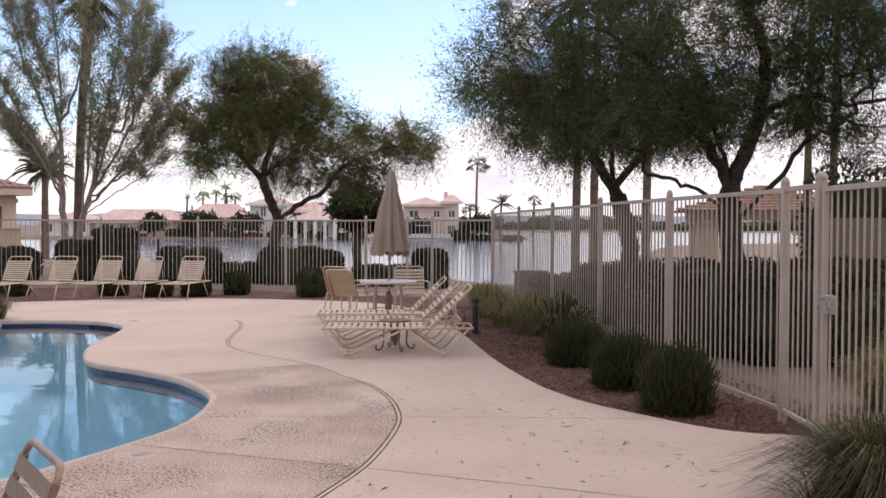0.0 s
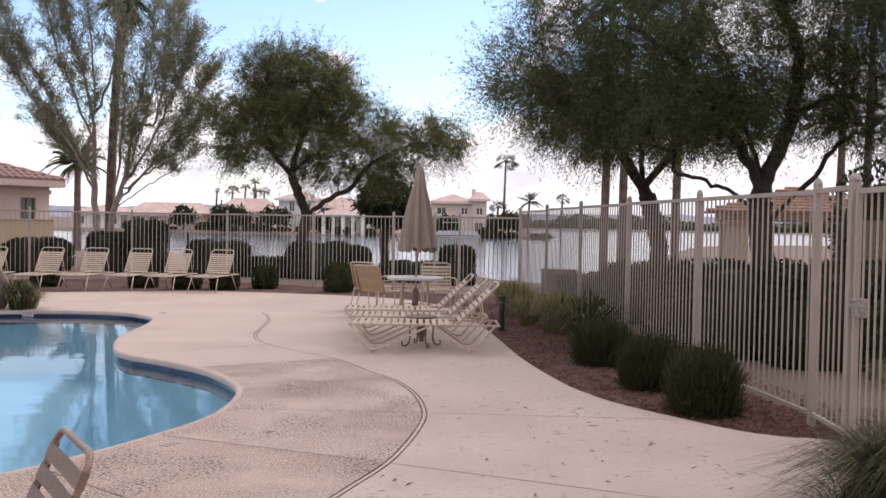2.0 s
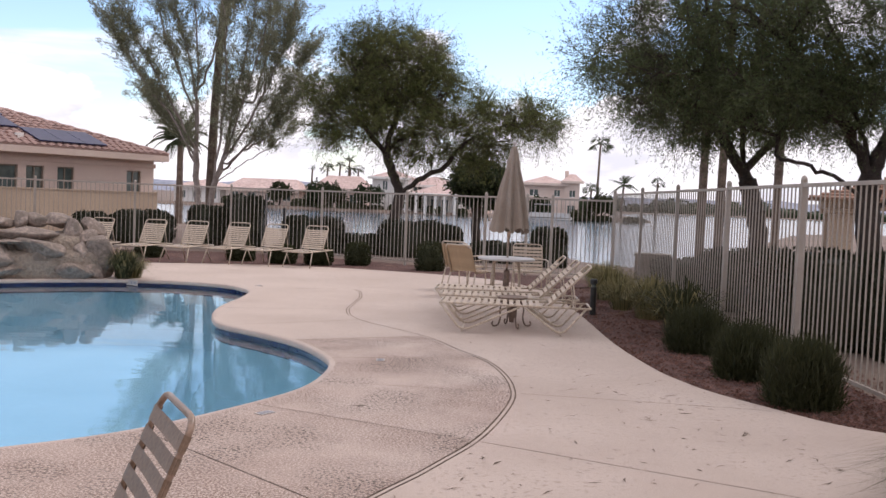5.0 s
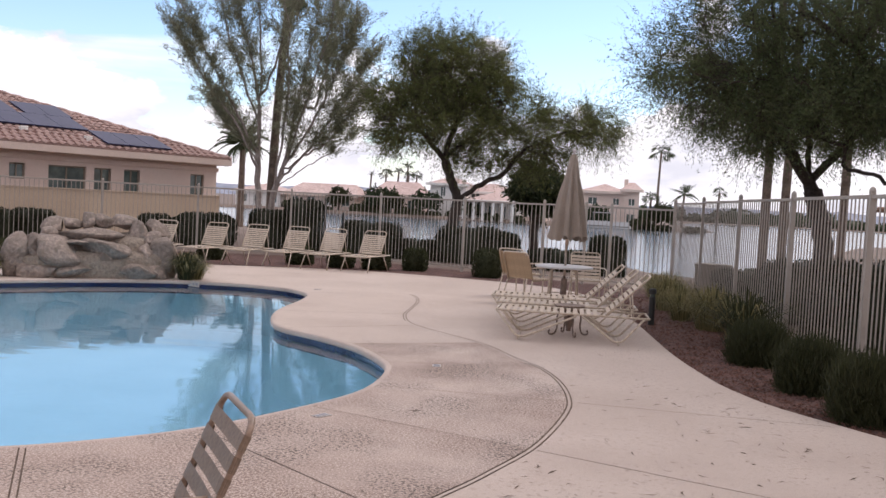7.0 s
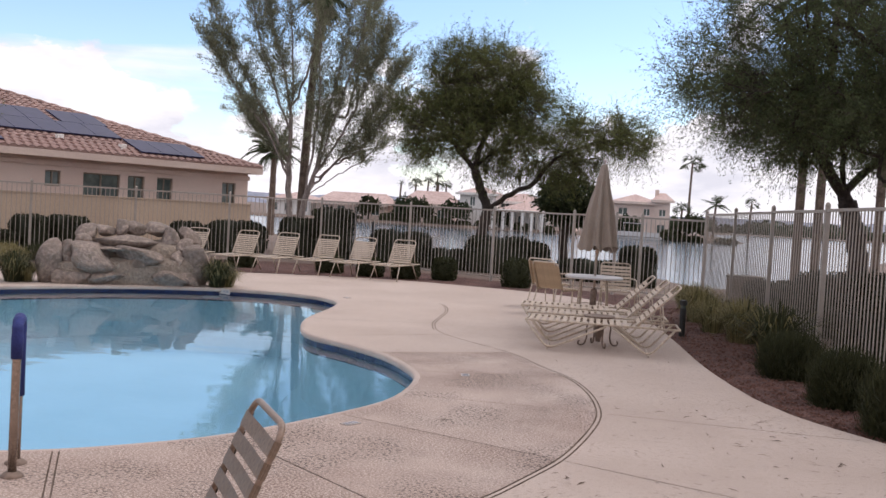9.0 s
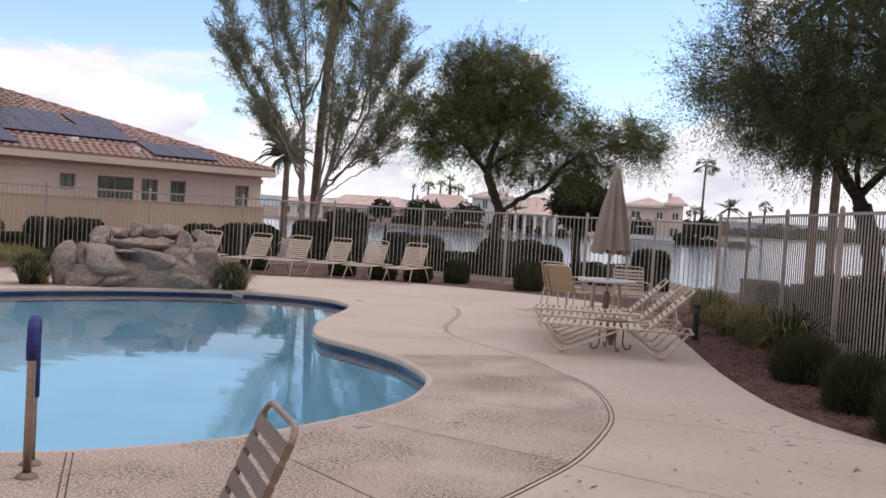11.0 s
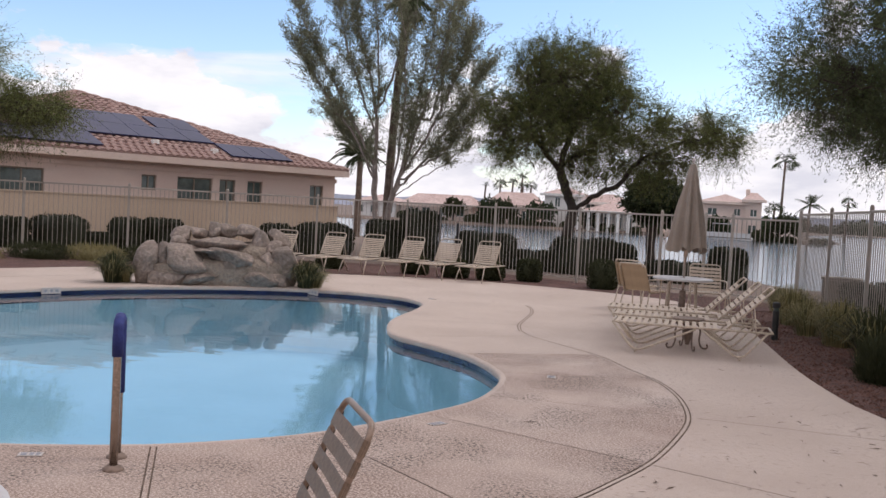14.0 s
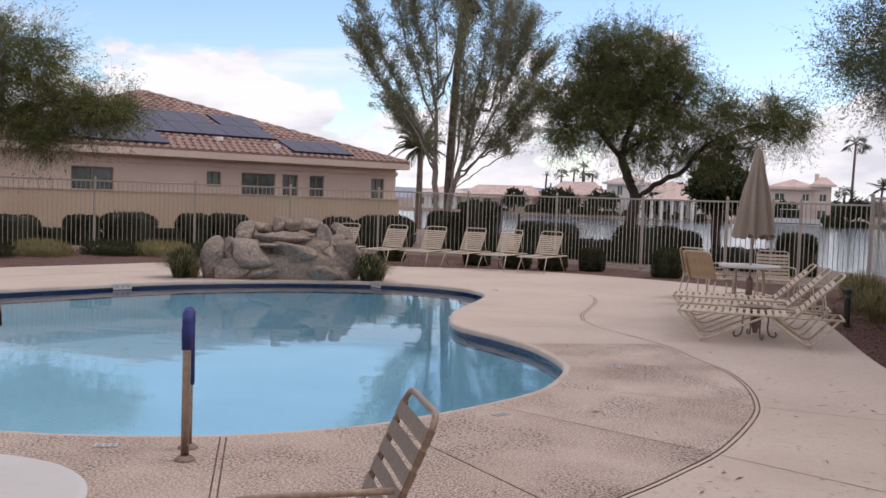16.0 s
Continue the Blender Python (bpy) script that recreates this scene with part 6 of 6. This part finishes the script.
# (across, height, half width, half height, set back, tilt) of each boulder
STONES = [(-4.14, 0.36, 0.22, 0.35, 0.06, 0.1), (-3.96, 0.60, 0.16, 0.19, 0.14, 0.3), (-3.78, 0.79, 0.19, 0.16, 0.42, -0.35), (-3.74, 0.97, 0.19, 0.13, 0.6, -0.3), (-3.45, 1.02, 0.17, 0.115, 0.66, 0.1), (-3.2, 1.09, 0.13, 0.12, 0.7, -0.3),
          (-2.95, 1.08, 0.19, 0.115, 0.72, 0.05), (-2.6, 1.10, 0.21, 0.14, 0.7, 0.1), (-2.33, 0.92, 0.18, 0.2, 0.5, 0.4), (-2.0, 0.95, 0.21, 0.12, 0.62, 0.55), (-2.05, 0.78, 0.22, 0.12, 0.36, 0.2), (-3.02, 0.82, 0.62, 0.15, 0.34, 0.0)] + [
          (-3.55, 0.52, 0.37, 0.24, 0.06, 0.14), (-2.74, 0.54, 0.45, 0.20, 0.08, 0.02), (-2.13, 0.50, 0.14, 0.19, 0.08, 0.1), (-1.8, 0.42, 0.2, 0.36, 0.05, -0.1), (-3.88, 0.16, 0.34, 0.17, 0.06, 0.0), (-3.3, 0.17, 0.34, 0.17, 0.0, 0.05),
          (-2.85, 0.24, 0.26, 0.24, 0.02, 0.0), (-2.3, 0.17, 0.38, 0.18, 0.0, 0.0), (-1.95, 0.14, 0.26, 0.18, 0.02, 0.0), (-3.9, 0.36, 0.2, 0.22, 0.14, 0.5), (-3.25, 0.68, 0.5, 0.05, 0.22, 0.0)]
for k, (u, z, hw, hh, back, tilt) in enumerate(STONES):
    boulder(falls, (u, 17.0 + 0.26 * (u + 4.2) + back + 0.02, z * 0.89), (hw * 1.1, max(0.2, hw * 0.75) if hw < 0.34 else 0.36, hh * 1.08), 500 + k, tilt)
FALLS_U, FALLS_V = FALLS_AT.to_3x3() @ Vector((1, 0, 0)), FALLS_AT.to_3x3() @ Vector((0, 1, 0))
for k, (u, v) in enumerate([(-4.75, 16.9), (-1.4, 17.55)]):
    p = FALLS_U * u + FALLS_V * v
    grass_clump(p.x, p.y, 0.42, 0.52, 520 + k, "clump of green blades beside the rock waterfall", "leaf_bush", 900, 0.01, z0=0.0, lean=1.1)
    grass_clump(p.x + 0.1, p.y + 0.2, 0.38, 0.36, 530 + k, "clump of green blades beside the rock waterfall", "leaf_grass", 420, 0.01, z0=0.0, lean=1.1)

# ---- gate and its latch ----
def gate():
    a, d = Vector((2.87, 7.12, 0)), Vector((0.02, -1.0, 0))
    ob = empty("metal_gate", Matrix.Translation(a) @ Matrix.Rotation(math.atan2(d.y, d.x), 4, "Z"))
    tagged(ob, "beige steel picket gate with a lock box", "gate")
    w = 1.15
    for name, b in (("gate_frame", (0.06, 0.10, -0.02, 0.02, 0.08, 1.93)), ("gate_frame", (w - 0.04, w, -0.02, 0.02, 0.08, 1.93)), ("top_rail", (0.102, w - 0.042, -0.02, 0.02, 1.89, 1.93)), ("bottom_rail", (0.102, w - 0.042, -0.018, 0.018, 0.08, 0.12))):
        part(name, boxed(*b, bevel=0.003), "fence", ob)
    me = picket_mesh(1.77)
    for i in range(1, 10):
        p = mesh_from("picket", me, None, ob)
        p.location = (0.08 + (w - 0.1) * i / 10, 0, 0.12)
    box_ob = part("lock_box", boxed(0.12, 0.21, -0.05, 0.03, 0.98, 1.12, 0.008), "galvanised", ob, "grey metal lock box")
    part("latch", boxed(0.02, 0.26, -0.035, -0.022, 1.03, 1.07, 0.003), "galvanised", box_ob)
    part("lever", tubed(rounded([(0.17, -0.05, 1.10), (0.17, -0.09, 1.10), (0.17, -0.09, 1.17)], 0.02), 0.009, 8), "galvanised", box_ob)
    post(ob, w + 0.05, 2.05, 0.036)


gate()
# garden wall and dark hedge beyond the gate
# its dark tan includes the shade of the tree
tagged(mesh_object("wall_garden", boxed(0, 9.0, 0, 0.2, -0.1, 1.78, 0.01), "wall_tan"), "tan block garden wall beyond the gate, darkened for tree shade", "garden wall", kind="structure").matrix_basis = pose(6.1, 15.0, 0, 0, 0, -28)
for k in range(5):
    shrub(6.9 + 1.5 * k, 15.6 - 0.8 * k, 0.9, 0.7, 2.7, 560 + k, "tall dark hedge above the garden wall", "leaf_dark", 2200, (0.10, 0.06), 0.6, -0.06, "hedge")

# beyond the gate, dry grass and shrubs
for k, (x, y, r, h) in enumerate([(4.1, 8.6, 0.6, 0.6), (4.9, 9.6, 0.7, 0.7), (5.6, 8.6, 0.6, 0.6), (5.2, 11.0, 0.7, 0.7), (4.3, 7.4, 0.5, 0.5), (6.6, 10.2, 0.8, 0.8)]):
    grass_clump(x, y, r, h, 580 + k, "dry olive grass clump beyond the gate", "leaf_grass", 700, 0.009, z0=-0.06)
for k, (x, y, r, h) in enumerate([(5.2, 10.6, 0.7, 0.95), (6.2, 12.2, 0.9, 1.25)]):
    shrub(x, y, r, r, h, 590 + k, "dark shrub beyond the gate", "leaf_dark", 2600, (0.09, 0.05), 0.7, -0.06, "hedge")

# ---- small things on the deck ----
def depth_marker(x, y, a):
    ob = empty("depth_marker", pose(x, y, 0.004, 0, 0, a))
    tagged(ob, "small flush depth marker tile at the pool edge", "depth marker", "depth markers")
    part("tile", boxed(-0.07, 0.07, -0.042, 0.042, -0.003, 0.0015), "marker", ob)
    for x0, x1 in ((-0.055, -0.02), (-0.005, 0.02), (0.03, 0.055)):
        part("mark", boxed(x0, x1, -0.03, 0.03, 0.0016, 0.003), "ink", ob)


for x, y, a in ((-4.02, 4.55, 30), (-2.12, 6.6, 60), (-1.75, 9.12, 100), (-5.2, 15.75, 140)):
    depth_marker(x, y, a)


def waterline_marker(p, a):
    ob = empty("waterline_marker", Matrix.Translation(p) @ Matrix.Rotation(a, 4, "Z"))
    tagged(ob, "white depth marker on the waterline tile", "depth marker", "depth markers")
    part("tile", boxed(-0.16, 0.16, -0.004, 0.0, -0.1, 0.0), "marker", ob)
    for x0, x1 in ((-0.12, -0.07), (-0.02, 0.03), (0.06, 0.12)):
        part("mark", boxed(x0, x1, -0.007, -0.0045, -0.07, -0.03), "ink", ob)


waterline_marker((-7.5, 15.66, 0.0), radians(155) + math.pi)
waterline_marker((-10.6, 12.45, 0.0), radians(64))

# fallen leaves and twigs
rng = random.Random(77)
lit_v, lit_f = [], []
for k in range(260):
    x, y = rng.uniform(-2.6, 2.4), rng.uniform(3.2, 13.0)
    if rng.random() < 0.55:
        x, y = rng.uniform(-0.6, 1.9), rng.uniform(4.5, 9.0)
    if (x > 0.4 and y > 9) or (x > 1.3 and y > 7.2) or (x < -1.6 and y > 5.0) or (x < -2.2 and y > 4.6):
        continue
    a, L = rng.random() * math.tau, rng.uniform(0.015, 0.07)
    d, s = Vector((math.cos(a), math.sin(a), 0)), Vector((-math.sin(a), math.cos(a), 0))
    w, i = rng.uniform(0.002, 0.007), len(lit_v)
    c = Vector((x, y, 0.003))
    bend = s * L * rng.uniform(-0.4, 0.4)
    lit_v += [c - d * L, c + bend + s * w + Vector((0, 0, 0.006)), c + d * L + Vector((0, 0, 0.003)), c + bend - s * w + Vector((0, 0, 0.004))]
    lit_f.append((i, i + 1, i + 2, i + 3))
me = bpy.data.meshes.new("leaf_litter")
me.from_pydata(lit_v, [], lit_f)
tagged(mesh_from("leaf_litter", me, "palm_bark"), "scattered dry brown leaves and twigs on the concrete", "leaf litter", kind="stuff")


# ---- a moored pontoon boat across the water ----
def pontoon_boat(x, y):
    ob = empty("pontoon_boat", Matrix.Translation((x, y, -0.45)))
    tagged(ob, "white pontoon boat moored at the opposite shore", "boat")
    for s in (-0.8, 0.8):
        part("float", tubed([(-3, s, 0.1), (2.6, s, 0.1), (3.1, s, 0.25)], [0.28, 0.28, 0.1], 10), "galvanised", ob, smooth=True)
    part("deck", boxed(-3, 3, -1.1, 1.1, 0.38, 0.48, 0.02), "table_white", ob)
    part("side_panel", boxed(-2.8, 2.8, -1.08, -1.02, 0.484, 1.0, 0.01), "table_white", ob)
    part("canopy", boxed(-2.2, 1.0, -1.1, 1.1, 2.1, 2.2, 0.04), "table_white", ob)
    for px2 in (-2.1, 0.9):
        part("canopy_pole", tubed([(px2, -1.0, 0.484), (px2, -1.0, 2.1)], 0.03, 6), "galvanised", ob)


pontoon_boat(sx(762, 131), 131)


# loose chips on the mulch beds
EDGE = [(7.1, 2.6), (7.33, 2.45), (7.99, 1.75), (8.97, 1.14), (9.61, 0.94), (11.21, 0.63), (13.45, 0.35), (15.5, 0.08), (17.6, -0.35), (19.3, -1.0)]
FENCE_X = [(7.1, 2.87), (7.9, 2.88), (20.0, 1.15)]


def between(table, y):
    for (a, p), (b, q) in zip(table, table[1:]):
        if a <= y <= b:
            return p + (q - p) * (y - a) / (b - a)
    return table[-1][1]


rng = random.Random(91)
cv, cf = [], []
for k in range(9000):
    y = 7.1 + 12.0 * rng.random() ** 1.8
    x0, x1 = between(EDGE, y), between(FENCE_X, y) + 0.6
    x = x0 + 0.03 + (x1 - x0) * rng.random()
    s = rng.uniform(0.008, 0.026)
    c = Vector((x, y, -0.034 + rng.random() * 0.012))
    i = len(cv)
    a = rng.random() * math.tau
    for j in range(3):
        t = a + j * 2.1 + rng.uniform(-0.4, 0.4)
        cv.append(c + Vector((math.cos(t) * s, math.sin(t) * s, rng.uniform(-0.004, 0.006))))
    cv.append(c + Vector((0, 0, s * rng.uniform(0.5, 0.9))))
    cf += [(i, i + 1, i + 3), (i + 1, i + 2, i + 3), (i + 2, i, i + 3)]
me = bpy.data.meshes.new("mulch_chips")
me.from_pydata(cv, [], cf)
M["chips"] = leaf_material("granite_chips", (0.07, 0.03, 0.024), (0.27, 0.15, 0.115), 0.9)
tagged(mesh_from("mulch_chips", me, "chips"), "loose red-brown granite chips on the bed", "mulch", kind="stuff")


# white moulded chair and black posts beyond the fence, near the water
def garden_chair(m):
    ob = empty("garden_chair", m)
    tagged(ob, "white moulded plastic garden chair near the lake shore", "chair")
    part("seat", boxed(-0.22, 0.22, -0.22, 0.22, 0.40, 0.43, 0.01), "table_white", ob)
    for x in (-0.2, 0.2):
        part("leg", tubed([(x, -0.2, 0.4), (x * 1.1, -0.24, 0.0)], 0.02, 6), "table_white", ob)
        part("leg", tubed([(x, 0.2, 0.4), (x * 1.1, 0.26, 0.0)], 0.02, 6), "table_white", ob)
        part("arm", tubed(rounded([(x * 1.12, -0.2, 0.43), (x * 1.2, -0.2, 0.64), (x * 1.1, 0.24, 0.68)], 0.05), 0.02, 6), "table_white", ob)
    for i in range(5):
        x = -0.17 + 0.085 * i
        part("back_slat", tubed([(x, 0.2, 0.43), (x * 1.1, 0.29, 0.84)], 0.022, 6), "table_white", ob)
    part("top_rail", tubed([(-0.22, 0.29, 0.84), (0, 0.31, 0.88), (0.22, 0.29, 0.84)], 0.025, 6), "table_white", ob)


garden_chair(pose(-6.7, 28.7, -0.06, 0, 0, 20))
for x, y, h in ((-8.34, 25.7, 1.62), (-7.85, 25.85, 1.25)):
    p = empty("gate_post", Matrix.Translation((x, y, -0.06)))
    tagged(p, "slim black iron post beyond the pool fence", "post", "black posts")
    part("shaft", boxed(-0.028, 0.028, -0.028, 0.028, 0, h, 0.003), "black", p)
    part("cap", lathe(bmesh.new(), [(0.04, h), (0.04, h + 0.015), (0.02, h + 0.04), (0, h + 0.045)], 10), "black", p)

# utility box beyond the fence corner
ubox = empty("utility_box", pose(2.1, 22.2, -0.06, 0, 0, -10))
tagged(ubox, "grey-tan metal utility box beyond the fence", "utility box")
part("body", boxed(-0.38, 0.38, -0.3, 0.3, 0, 0.58, 0.015), "wall_tan", ubox)
part("lid", boxed(-0.4, 0.4, -0.32, 0.32, 0.584, 0.64, 0.012), "wall_tan", ubox)
part("door", boxed(-0.3, 0.3, -0.312, -0.302, 0.06, 0.5, 0.003), "wall_tan", ubox)
